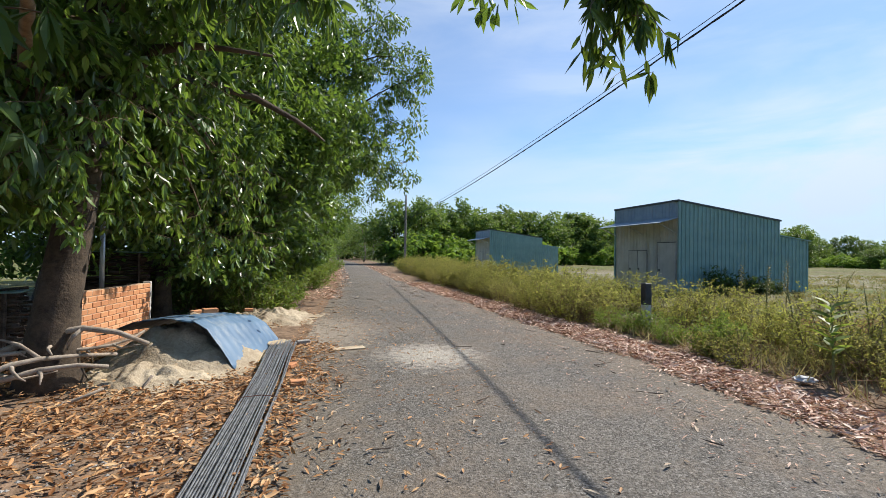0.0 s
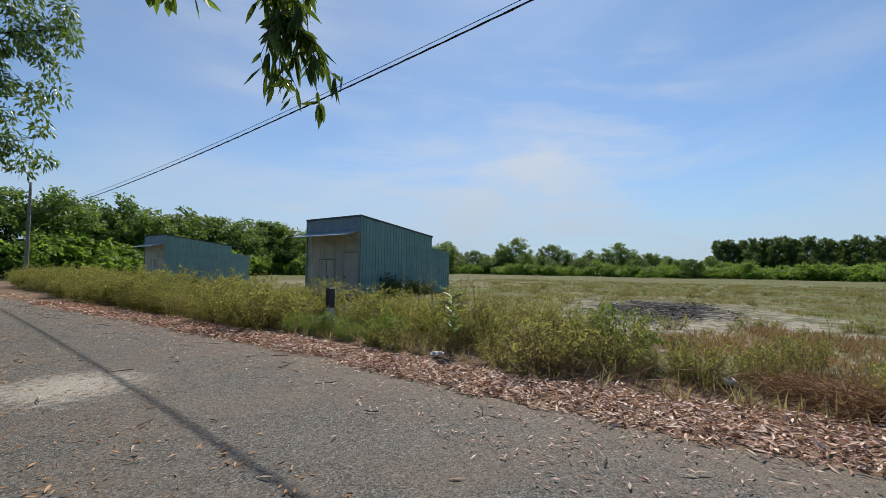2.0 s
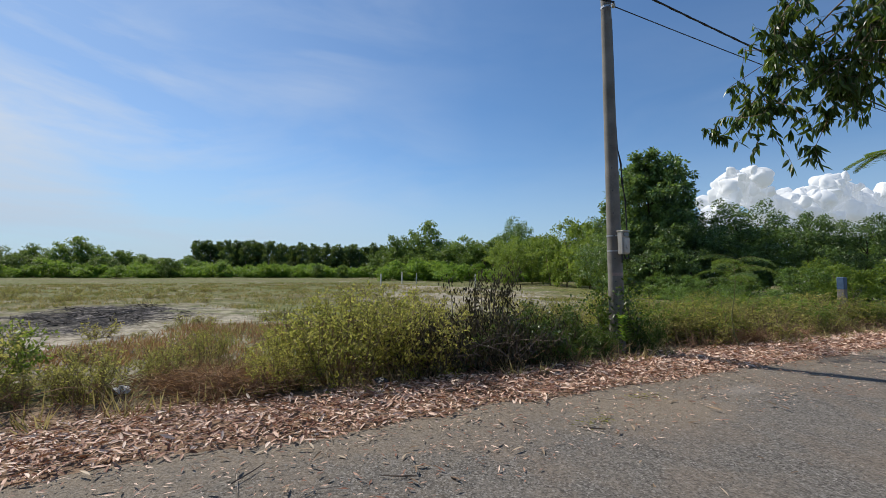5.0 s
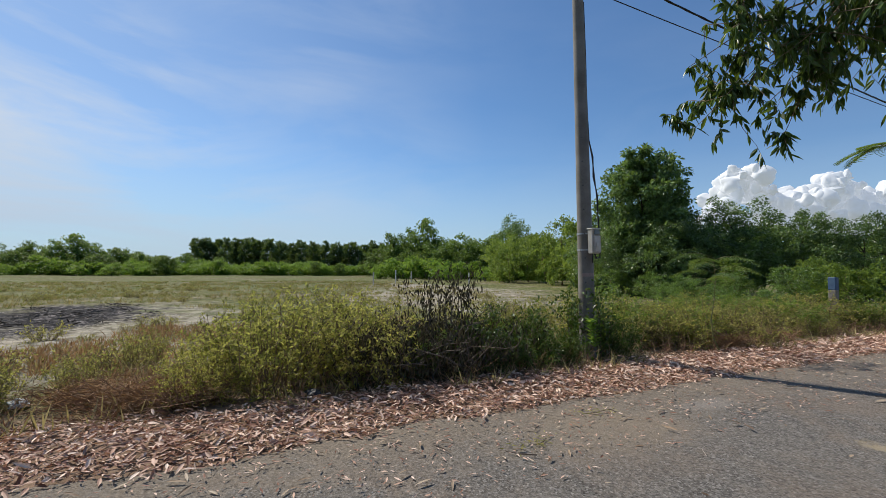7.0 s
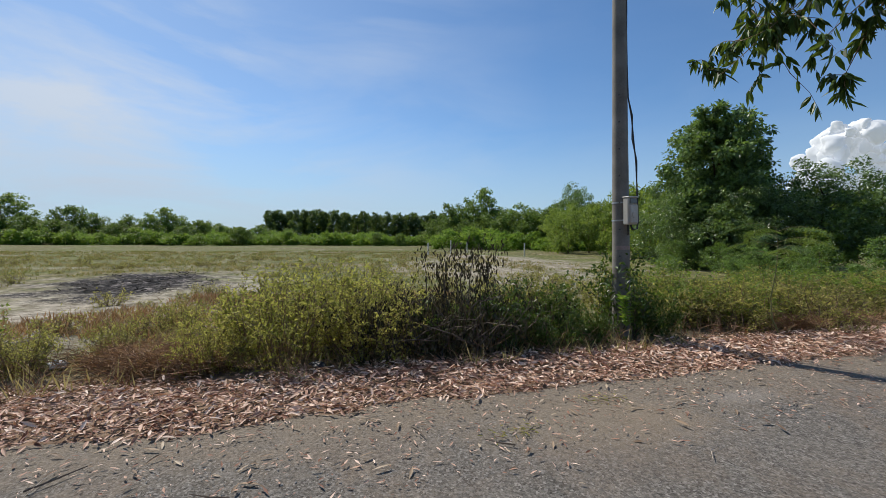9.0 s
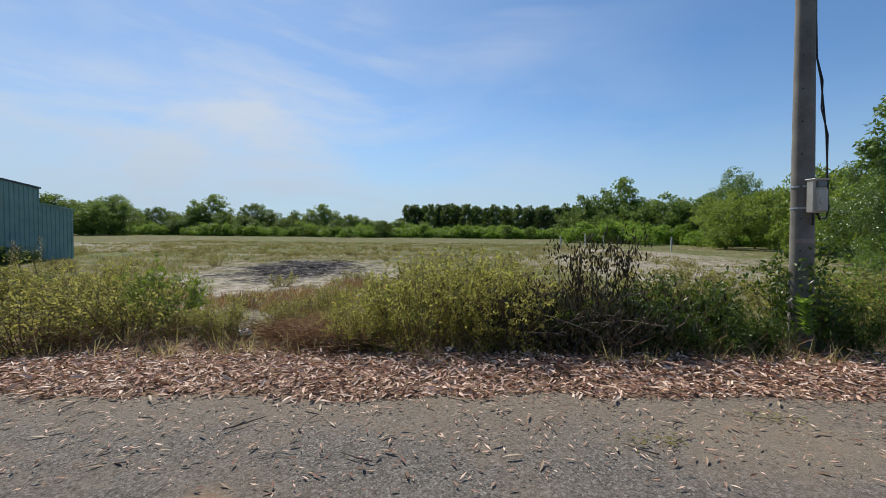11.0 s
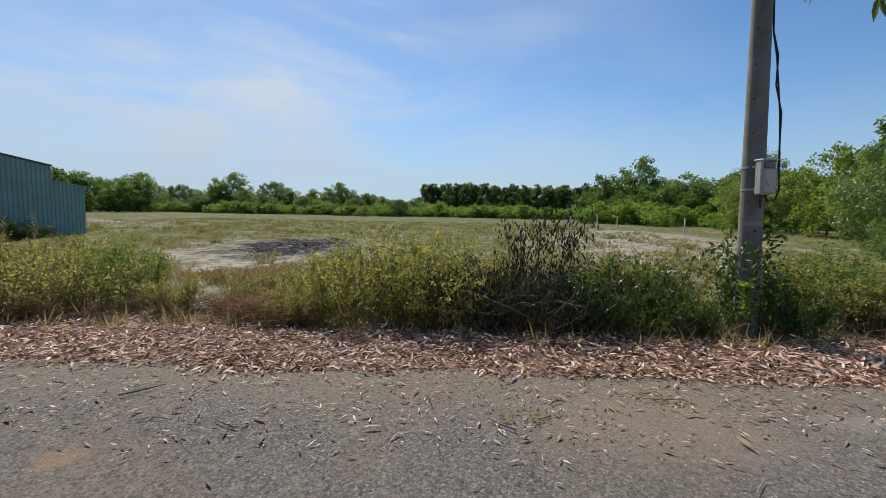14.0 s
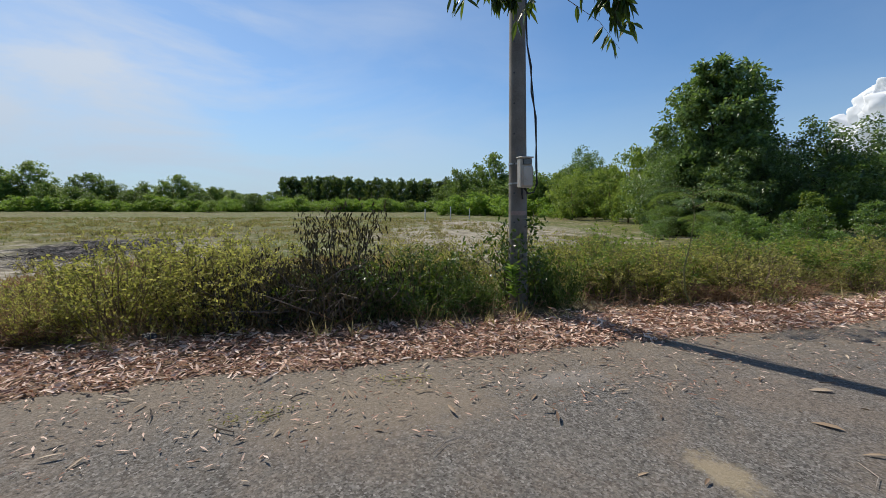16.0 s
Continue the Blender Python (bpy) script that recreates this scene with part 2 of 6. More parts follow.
def sheet_metal(name, c1, c2, streak=(0.3, 0.3, 0.28), amount=0.3):
    """Painted sheet steel: chalky paint, faint rain streaks."""
    m, t, b = nodes_of(name)
    v = coords(t)
    mp = add(t, "ShaderNodeMapping", Scale=(6.0, 6.0, 0.5))
    t.links.new(v, mp.inputs[0])
    st, n = noise_n(t, mp.outputs[0], 1.0, 5, 0.65), noise_n(t, v, 2.0, 5)
    col = ramp(t, n, [(0.35, c1), (0.65, c2)])
    col = mixc(t, math_n(t, "MULTIPLY", span(t, st, 0.5, 0.72), amount), col, streak)
    t.links.new(col, b.inputs["Base Color"])
    b.inputs["Roughness"].default_value = 0.55
    bump(t, b, n, 0.1, 0.01)
    return m


GROUND, ASPHALT, BRICK = ground_material(), asphalt_material(), brick_material()
BARK = simple("rough_brown_bark", (0.028, 0.020, 0.014), (0.105, 0.075, 0.05), 5, 0.95, 0, 0.9, 0.03, 30)
BARK_PALE = simple("pale_grey_bark", (0.13, 0.11, 0.09), (0.34, 0.30, 0.25), 4, 0.9, 0, 0.6, 0.02, 40)
STEM = simple("dry_brown_stem", (0.09, 0.06, 0.035), (0.24, 0.17, 0.10), 9, 0.9)
STEM_GREEN = simple("green_stem", (0.10, 0.12, 0.03), (0.22, 0.20, 0.07), 9, 0.7)
DEAD = simple("dead_brown_twig", (0.035, 0.026, 0.020), (0.16, 0.125, 0.10), 10, 0.95)
LEAF_TREE = leafy("glossy_tree_leaf", (0.012, 0.028, 0.008), (0.060, 0.125, 0.024), (0.22, 0.35, 0.07), 0.36, 0.36, 1.6, (0.36, 0.54, 0.06), 0.75)
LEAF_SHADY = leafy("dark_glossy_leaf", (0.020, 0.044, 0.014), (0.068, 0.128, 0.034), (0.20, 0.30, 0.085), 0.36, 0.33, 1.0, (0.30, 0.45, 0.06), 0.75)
# Backlit darkness is put into this green for boughs; dark green plants share it.
LEAF_BACKLIT_DARK = leafy("backlit_dark_leaf", (0.016, 0.034, 0.010), (0.036, 0.075, 0.018), (0.09, 0.15, 0.03), 0.36, 0.24)
LEAF_FAR = leafy("field_tree_leaf", (0.030, 0.065, 0.016), (0.098, 0.175, 0.040), (0.21, 0.30, 0.08), 0.45, 0.34, 0.4, (0.32, 0.44, 0.06))
LEAF_BRIGHT = leafy("bright_green_leaf", (0.06, 0.13, 0.016), (0.115, 0.23, 0.03), (0.21, 0.35, 0.055), 0.5, 0.42, 0.5, (0.42, 0.58, 0.07))
# Lightened and pulled towards blue: distance haze is mixed into the leaf colour.
LEAF_WOOD = leafy("hazed_dark_plantation_leaf", (0.030, 0.058, 0.026), (0.062, 0.108, 0.044), (0.115, 0.17, 0.065), 0.6, 0.3, 0.2)
LEAF_SHRUB = leafy("yellow_green_shrub_leaf", (0.085, 0.095, 0.020), (0.26, 0.245, 0.050), (0.54, 0.46, 0.12), 0.55, 0.48, 2.0, (0.55, 0.57, 0.13), 0.15)
LEAF_OLIVE = leafy("olive_weed_leaf", (0.085, 0.095, 0.028), (0.21, 0.20, 0.06), (0.44, 0.37, 0.14), 0.6, 0.48, 2.0, (0.60, 0.58, 0.14), 0.15)
LEAF_GREEN = leafy("green_shrub_leaf", (0.042, 0.088, 0.017), (0.10, 0.168, 0.03), (0.22, 0.295, 0.06), 0.45, 0.38, 2.0, (0.46, 0.58, 0.08), 0.2)
LEAF_DARK = leafy("withered_dark_leaf", (0.016, 0.016, 0.010), (0.042, 0.040, 0.024), (0.10, 0.085, 0.05), 0.7, 0.18, 2.0, (0.1, 0.08, 0.03))
LITTER = leafy("fallen_dry_leaf", (0.22, 0.10, 0.065), (0.62, 0.40, 0.29), (0.88, 0.70, 0.57), 0.6, 0.12, 3.0, (0.5, 0.25, 0.1))
LITTER_ROAD = leafy("bleached_dry_leaf", (0.15, 0.095, 0.06), (0.36, 0.26, 0.17), (0.62, 0.51, 0.38), 0.6, 0.1, 3.0, (0.5, 0.35, 0.15))
LITTER_ORANGE = leafy("fresh_fallen_leaf", (0.20, 0.085, 0.032), (0.45, 0.235, 0.10), (0.66, 0.42, 0.22), 0.6, 0.12, 3.0, (0.5, 0.25, 0.1))
STRAW = simple("reddish_dry_stalk", (0.13, 0.065, 0.035), (0.36, 0.215, 0.125), 7, 0.9)
STRAW_BLADE = leafy("reddish_dry_grass", (0.17, 0.085, 0.04), (0.32, 0.18, 0.09), (0.50, 0.33, 0.19), 0.7, 0.25, 2.0, (0.45, 0.28, 0.12), 0.15)
CHAR = simple("charred_stalk", (0.02, 0.018, 0.017), (0.10, 0.09, 0.082), 12, 0.95)
GRASS = leafy("dry_grass_blade", (0.17, 0.14, 0.045), (0.33, 0.27, 0.11), (0.50, 0.43, 0.23), 0.7, 0.35, 1.0, (0.5, 0.42, 0.16))
GRASS_GREEN = leafy("field_weed_blade", (0.075, 0.10, 0.022), (0.16, 0.175, 0.045), (0.27, 0.25, 0.09), 0.7, 0.35, 1.0, (0.4, 0.4, 0.1))
CONCRETE = simple("grey_spun_concrete", (0.135, 0.122, 0.105), (0.25, 0.232, 0.205), 2.5, 0.9, 0, 0.25, 0.006, 50)
WHITE_CONC = simple("whitewashed_concrete", (0.46, 0.45, 0.43), (0.66, 0.65, 0.62), 5, 0.9)
BLACK_PAINT = simple("faded_black_paint", (0.02, 0.022, 0.026), (0.05, 0.052, 0.06), 6, 0.6)
BLUE_PAINT = simple("faded_blue_paint", (0.025, 0.06, 0.12), (0.05, 0.10, 0.18), 6, 0.6)
RED_PAINT = simple("faded_red_stencil", (0.30, 0.20, 0.175), (0.36, 0.29, 0.26), 30, 0.8)
CABLE = simple("black_cable_sheath", (0.010, 0.010, 0.011), (0.025, 0.025, 0.027), 10, 0.55)
PLASTIC = simple("grey_white_plastic", (0.40, 0.375, 0.33), (0.53, 0.50, 0.445), 5, 0.45, 0, 0.05)
DARK_GLASS = simple("smoky_meter_window", (0.05, 0.055, 0.055), (0.13, 0.135, 0.13), 12, 0.15)
TEAL = sheet_metal("teal_painted_sheet_steel", (0.18, 0.305, 0.285), (0.225, 0.365, 0.34), (0.31, 0.40, 0.39), 0.35)
BLUEGREY = sheet_metal("blue_grey_sheet_steel", (0.24, 0.30, 0.35), (0.32, 0.385, 0.43))
GREYBOARD = sheet_metal("dull_grey_sheet_steel", (0.44, 0.42, 0.38), (0.55, 0.53, 0.48), (0.34, 0.30, 0.26), 0.35)
GALV = simple("galvanised_steel", (0.36, 0.38, 0.40), (0.52, 0.54, 0.56), 6, 0.4, 0.7, 0.1)
DARKSTEEL = simple("dark_steel_trim", (0.05, 0.055, 0.06), (0.10, 0.105, 0.11), 6, 0.5, 0.4)
BLUE_SHEET = sheet_metal("blue_sheet_steel", (0.06, 0.125, 0.215), (0.10, 0.18, 0.28), (0.34, 0.36, 0.36), 0.55)
REBAR = simple("grey_steel_bar", (0.10, 0.105, 0.115), (0.26, 0.265, 0.275), 14, 0.5, 0.55, 0.5, 0.004, 160)
SAND = simple("pale_building_sand", (0.24, 0.18, 0.115), (0.50, 0.415, 0.30), 2.5, 0.98, 0, 1.0, 0.05, 26)
TIMBER = simple("weathered_board", (0.36, 0.27, 0.17), (0.60, 0.49, 0.35), 6, 0.9)
DRIFT = simple("bleached_dead_wood", (0.20, 0.155, 0.115), (0.44, 0.37, 0.30), 6, 0.9, 0, 0.6, 0.02)
STICK = simple("dark_brushwood", (0.035, 0.026, 0.020), (0.14, 0.10, 0.075), 8, 0.95)
MORTAR = simple("sandy_cement_mortar", (0.42, 0.27, 0.17), (0.58, 0.40, 0.27), 8, 0.95)
BAG = simple("white_plastic_bag", (0.46, 0.46, 0.46), (0.66, 0.66, 0.66), 20, 0.85)
STONE = simple("pale_grey_stone", (0.20, 0.19, 0.175), (0.42, 0.40, 0.37), 20, 0.9)
CLOUD = simple("white_cloud", (0.50, 0.51, 0.52), (0.58, 0.58, 0.58), 0.004, 1.0, 0, 0.1, 8, 0.02)
# Faint emission softens the cloud's shaded sides in place of scattered light.
cb = CLOUD.node_tree.nodes["Principled BSDF"]
cb.inputs["Emission Color"].default_value, cb.inputs["Emission Strength"].default_value = (0.78, 0.86, 0.97, 1), 0.30
GALV_RED = simple("rusty_red_iron", (0.10, 0.035, 0.025), (0.26, 0.10, 0.06), 10, 0.85)


# ---- mesh helpers ----
class Geo:
    """Gathers vertices and faces for one mesh."""

    def __init__(self):
        self.v, self.f, self.n = [], [], 0

    def put(self, verts, faces):
        verts = np.asarray(verts, dtype=float)
        self.v.append(verts)
        self.f.extend([tuple(i + self.n for i in q) for q in faces])
        self.n += len(verts)

    def put_arrays(self, verts, faces):
        self.v.append(verts)
        self.f.extend((faces + self.n).tolist())
        self.n += len(verts)

    def mesh(self, name, mat, smooth=False):
        me = bpy.data.meshes.new(name)
        me.from_pydata(np.concatenate(self.v).tolist() if self.v else [], [], self.f)
        me.materials.append(mat)
        if smooth:
            me.polygons.foreach_set("use_smooth", [True] * len(me.polygons))
        me.update()
        return me


def part(name, geo, mat, parent=None, label="", smooth=False, at=None):
    me = geo if isinstance(geo, bpy.types.Mesh) else geo.mesh(name, mat, smooth)
    ob = new(name, me)
    if parent is not None:
        ob.parent = parent
    if at is not None:
        ob.matrix_basis = at
    if label:
        ob["label"] = label
    return ob


def thing(name, label, category, group="", at=None, kind=""):
    ob = new(name)
    ob.empty_display_size = 0.1
    if at is not None:
        ob.matrix_basis = at
    return tagged(ob, label, category, group, kind)


def rail(pts, radii, sides=6, cap=True):
    """A tapered tube along pts."""
    pts = [Vector(p) for p in pts]
    vs, fs = [], []
    for i, p in enumerate(pts):
        d = (pts[min(i + 1, len(pts) - 1)] - pts[max(i - 1, 0)]).normalized()
        a = d.cross(Vector((0, 0, 1)) if abs(d.z) < 0.95 else Vector((1, 0, 0))).normalized()
        b = d.cross(a)
        r = radii[i] if hasattr(radii, "__len__") else radii
        for k in range(sides):
            w = 2 * math.pi * k / sides
            vs.append(p + (a * math.cos(w) + b * math.sin(w)) * r)
    for i in range(len(pts) - 1):
        for k in range(sides):
            j = (k + 1) % sides
            fs.append((i * sides + k, i * sides + j, (i + 1) * sides + j, (i + 1) * sides + k))
    if cap:
        fs.append(tuple(range(sides))[::-1])
        fs.append(tuple((len(pts) - 1) * sides + k for k in range(sides)))
    return [tuple(v) for v in vs], fs


def slab(x0, x1, y0, y1, z0, z1, b=0.0):
    """A box with its edges bevelled by b."""
    bm = bmesh.new()
    bmesh.ops.create_cube(bm, size=1)
    for v in bm.verts:
        v.co = ((x0 + x1) / 2 + v.co.x * (x1 - x0), (y0 + y1) / 2 + v.co.y * (y1 - y0), (z0 + z1) / 2 + v.co.z * (z1 - z0))
    if b:
        bmesh.ops.bevel(bm, geom=bm.edges[:], offset=b, segments=1, affect="EDGES")
    vs, fs = [tuple(v.co) for v in bm.verts], []
    bm.verts.index_update()
    fs = [tuple(v.index for v in f.verts) for f in bm.faces]
    bm.free()
    return vs, fs


def geo_of(*pieces):
    g = Geo()
    for v, f in pieces:
        g.put(v, f)
    return g


def unit(a):
    return a / np.maximum(np.linalg.norm(a, axis=1, keepdims=True), 1e-9)


def blades(geo, P, D, N, L, W, fine=False):
    """Adds one leaf for every base point P, along D, facing N, L long and W wide. fine: folded along the midrib and drooping."""
    n = len(P)
    if n == 0:
        return
    D = unit(D)
    S = unit(np.cross(D, N))
    N = np.cross(S, D)
    L, W = np.broadcast_to(L, (n,))[:, None], np.broadcast_to(W, (n,))[:, None]
    if not fine:
        v = np.stack([P, P + D * L * 0.45 + S * W / 2 + N * W * 0.12, P + D * L, P + D * L * 0.45 - S * W / 2 + N * W * 0.12], 1)
        geo.put_arrays(v.reshape(-1, 3), np.arange(n * 4).reshape(n, 4))
        return
    up = N * W
    bend = np.array([0, 0, -1.0]) * L * 0.10
    v = np.stack([P, P + D * L * 0.5 - up * 0.1, P + D * L + bend,
                  P + D * L * 0.25 + S * W * 0.42 + up * 0.12, P + D * L * 0.62 + S * W * 0.44 + up * 0.12 + bend * 0.4,
                  P + D * L * 0.25 - S * W * 0.42 + up * 0.12, P + D * L * 0.62 - S * W * 0.44 + up * 0.12 + bend * 0.4], 1)
    i = (np.arange(n) * 7)[:, None]
    f = np.concatenate([i + np.array([[0, 3, 4, 1]]), i + np.array([[1, 4, 2, 2]]), i + np.array([[0, 1, 6, 5]]), i + np.array([[1, 2, 6, 6]])])
    base = geo.n
    geo.v.append(v.reshape(-1, 3))
    for q in (f + base).tolist():
        geo.f.append(tuple(q[:3]) if q[2] == q[3] else tuple(q))
    geo.n += n * 7


def cloud_of_leaves(geo, rng, centres, radii, per, L, W, droop=0.5, flat=0.7, fine=False):
    """Leaves gathered about clump centres: they point outward and hang."""
    C = np.repeat(np.asarray(centres, float), per, axis=0)
    R = np.repeat(np.asarray(radii, float), per)[:, None]
    n = len(C)
    off = unit(rng.normal(size=(n, 3))) * np.cbrt(rng.random((n, 1))) * np.array([1, 1, flat])
    P = C + off * R
    D = off * 0.8 + rng.normal(size=(n, 3)) * 0.55 + np.array([0, 0, -droop])
    N = rng.normal(size=(n, 3)) * 0.7 + np.array([0, 0, 0.9])
    blades(geo, P, D, N, L * (0.65 + 0.7 * rng.random(n)), W * (0.7 + 0.6 * rng.random(n)), fine)


def limb_path(rng, a, b, bend=0.12, k=6, sag=0.0):
    a, b = np.asarray(a, float), np.asarray(b, float)
    ln = np.linalg.norm(b - a)
    pts = []
    j1, j2 = rng.normal(size=3) * bend * ln, rng.normal(size=3) * bend * ln * 0.6
    for i in range(k):
        s = i / (k - 1)
        pts.append(tuple(a + (b - a) * s + j1 * math.sin(math.pi * s) + j2 * math.sin(2 * math.pi * s) + np.array([0, 0, sag * math.sin(math.pi * s)])))
    return pts


def tree_mesh(seed, h, r, trunk, leaf_l, leaf_w, clumps, per, low=0.25, droop=0.5, skew=(0, 0), fine=False, sparse=1.0, lobes=7, sides=7, tall=1.0, clear=None, tight=1.0):
    """Trunk with limbs, and a crown of clumps that fills several uneven lobes. Returns the two gathered geometries."""
    rng = np.random.default_rng(seed)
    wood, crown = Geo(), Geo()
    top = np.array([skew[0] * 0.7 + rng.normal() * 0.05 * h, skew[1] * 0.7 + rng.normal() * 0.05 * h, h * 0.86])
    tp = limb_path(rng, (0, 0, -0.05), top, 0.03, 8)
    wood.put(*rail(tp, [trunk * (1.25 if i == 0 else 1) * (1 - 0.85 * i / 7) for i in range(8)], sides))
    cs, rs = [], []
    for k in range(lobes):
        s = low + (0.98 - low) * ((k + 0.5) / lobes) ** 0.9
        prof = math.sin(math.pi * min(1, max(0.08, (s - low * 0.6) / (1.08 - low * 0.6)))) ** 0.7
        w = 2.4 * k + rng.random() * 1.6
        rr = r * prof * (0.55 + 0.35 * rng.random())
        base = np.array(tp[min(7, max(1, int(s * 6.5)))])
        c = np.array([math.cos(w) * rr + skew[0] * s, math.sin(w) * rr + skew[1] * s, h * s * tall])
        wood.put(*rail(limb_path(rng, base, c, 0.1, 5), [trunk * 0.38, trunk * 0.28, trunk * 0.2, trunk * 0.12, trunk * 0.05], 5))
        lr = r * (0.42 + 0.22 * rng.random()) * (0.75 + 0.4 * prof)
        m = max(3, int(clumps / lobes))
        o = unit(rng.normal(size=(m, 3))) * (0.35 + 0.65 * np.sqrt(rng.random((m, 1)))) * lr * np.array([1, 1, 0.8])
        for p in c + o:
            if p[2] > 0.12 * h * low + 0.15 and rng.random() < sparse and not (clear and clear(p)):
                cs.append(p)
                rs.append(lr * (0.20 + 0.16 * rng.random()) * tight)
    cloud_of_leaves(crown, rng, cs, rs, per, leaf_l, leaf_w, droop, 0.75, fine)
    return wood, crown


def tree_kind(name, label, category, group, wood_mat, leaf_mat, *args, **kw):
    wood, crown = tree_mesh(*args, **kw)
    ob = thing(name, label, category, group)
    part("trunk", wood, wood_mat, ob, smooth=True)
    part("crown", crown, leaf_mat, ob)
    return ob


def relabel(ob, label):
    if label:
        ob["label"] = label
    return ob


# ---- the ground ----
def ground_height(x, y):
    """Gentle unevenness of the field; level under the road."""
    k = min(1.0, max(0.0, (x - 6.0) / 3.0)) if x > 2 else min(1.0, max(0.0, (-1.2 - x) / 3.0))
    far = min(1.0, max(0.0, (160 - math.hypot(x, y)) / 60))
    return k * far * (0.10 * noise.noise((x * 0.22, y * 0.22, 3.0)) + 0.06 + 0.07 * noise.noise((x * 0.07, y * 0.07, 9.0))) - 0.012


def build_ground():
    xs = [-3000, -900, -300, -120, -60, -30] + [-20 + i * 1.0 for i in range(14)] + [-6 + 0.5 * i for i in range(60)] + [24 + 1.5 * i for i in range(22)] + [60, 75, 95, 125, 170, 300, 900, 3000]
    ys = [-3000, -900, -300, -120, -75, -50] + [-38 + 1.0 * i for i in range(20)] + [-18 + 0.6 * i for i in range(72)] + [25.5 + 1.5 * i for i in range(20)] + [60, 75, 95, 130, 200, 400, 1000, 3000]
    g = Geo()
    g.put([(x, y, ground_height(x, y)) for y in ys for x in xs],
          [(j * len(xs) + i, j * len(xs) + i + 1, (j + 1) * len(xs) + i + 1, (j + 1) * len(xs) + i) for j in range(len(ys) - 1) for i in range(len(xs) - 1)])
    return tagged(part("ground", g, GROUND, smooth=True), "dry grassy field and sandy verge beside the road", "ground", kind="structure")


def road_edges(y):
    """Left and right edge of the asphalt at y, ragged."""
    s = min(1.0, max(0.0, (y - 8) / 18))
    left = 0.25 + 0.85 * s + 0.10 * noise.noise((0.9 * y, 1.0, 0.0)) + 0.05 * noise.noise((4 * y, 2.0, 0.0))
    right = 5.15 - 1.05 * s + (0.25 if y < -4 else 0.25 * min(1, max(0, (1 - y) / 5))) + 0.2 * noise.noise((0.7 * y, 5.0, 0.0)) + 0.14 * noise.noise((2.6 * y, 7.0, 0.0))
    bend = -0.0011 * max(0.0, y - 45) ** 2
    return left + bend, right + bend


def build_road():
    g = Geo()
    ys = [-70 + i * 2.0 for i in range(25)] + [-20 + 0.2 * i for i in range(250)] + [30 + 1.0 * i for i in range(80)]
    vs = []
    for y in ys:
        a, b = road_edges(y)
        for s in (0, 0.04, 0.5, 0.96, 1):
            vs.append((a + (b - a) * s, y, (-0.03 if s in (0, 1) else 0.004 if s != 0.5 else 0.02)))
    g.put(vs, [(j * 5 + i, j * 5 + i + 1, j * 5 + i + 6, j * 5 + i + 5) for j in range(len(ys) - 1) for i in range(4)])
    return tagged(part("road", g, ASPHALT, smooth=True), "worn grey chip-seal country road with sandy stains", "road", kind="structure")


build_ground()
build_road()


# ---- fallen leaves ----
def strewn(name, seed, n, place, mat, L, W, label, lift=0.012, tilt=0.35, fine=False):
    rng = np.random.default_rng(seed)
    P = np.array([place(rng) for _ in range(n)])
    P[:, 2] += lift + rng.random(n) * 0.02
    w = rng.random(n) * 2 * math.pi
    D = np.stack([np.cos(w), np.sin(w), rng.normal(size=n) * tilt * 0.5], 1)
    N = np.stack([rng.normal(size=n) * tilt, rng.normal(size=n) * tilt, np.ones(n)], 1)
    g = Geo()
    s = rng.random(n)
    blades(g, P, D, N, L * (0.4 + 1.15 * s * s + 0.15 * rng.random(n)), W * (0.55 + 0.7 * s), fine)
    return tagged(part(name, g, mat), label, "fallen leaves", kind="stuff")


def verge_right(rng):
    y = rng.uniform(-20, 22)
    e = road_edges(y)[1]
    wide = 1.55 if y < 3 else 1.15
    s = rng.beta(1.5, 1.7)
    x = e - 0.22 + s * wide
    return (x, y, max(0.0, ground_height(x, y)) + 0.03 * (1 - abs(2 * s - 1)))


def verge_far(rng):
    y = 15 + 45 * rng.random() ** 1.4
    a, b = road_edges(y)
    x = a - 0.9 + 1.3 * rng.random() if rng.random() < 0.65 else b - 0.3 + 0.9 * rng.random()
    return (x, y, 0.01)


def verge_left(rng):
    while True:
        x, y = rng.uniform(-4.5, 1.0), rng.uniform(1.5, 14)
        k = noise.noise((x * 0.9, y * 0.6, 4.0)) + (0.35 if x < 0.6 else -0.25) - (0.5 if y > 8.5 else 0)
        if k > rng.uniform(-0.15, 0.45):
            return (x, y, max(0.0, ground_height(x, y)) + 0.005)


def road_fringe(rng):
    y = rng.uniform(-18, 22)
    x = road_edges(y)[1] + 0.1 - 1.7 * rng.random() ** 2
    return (x, y, 0.012)


def on_road(rng):
    y = rng.uniform(-16, 24)
    a, b = road_edges(y)
    s = rng.random()
    s = s if rng.random() < 0.45 else (1 - 0.3 * rng.random() ** 1.6 if rng.random() < 0.7 else 0.2 * rng.random())
    return (a + (b - a) * s, y, 0.012)


strewn("leaf_litter", 3, 36000, verge_right, LITTER, 0.092, 0.025, "thick band of reddish-brown dry leaves along the verge", 0.018, 0.6, True)
strewn("leaf_litter", 4, 3500, verge_far, LITTER, 0.14, 0.05, "orange-brown dry leaves along the distant road edges")
strewn("leaf_litter", 5, 21000, verge_left, LITTER_ORANGE, 0.082, 0.024, "orange-brown dry leaves over the earth by the sand heap", 0.016, 0.5, True)
strewn("leaf_litter", 6, 1500, on_road, LITTER_ROAD, 0.095, 0.021, "scattered bleached dry leaves and bits on the asphalt", 0.010, 0.22, True)
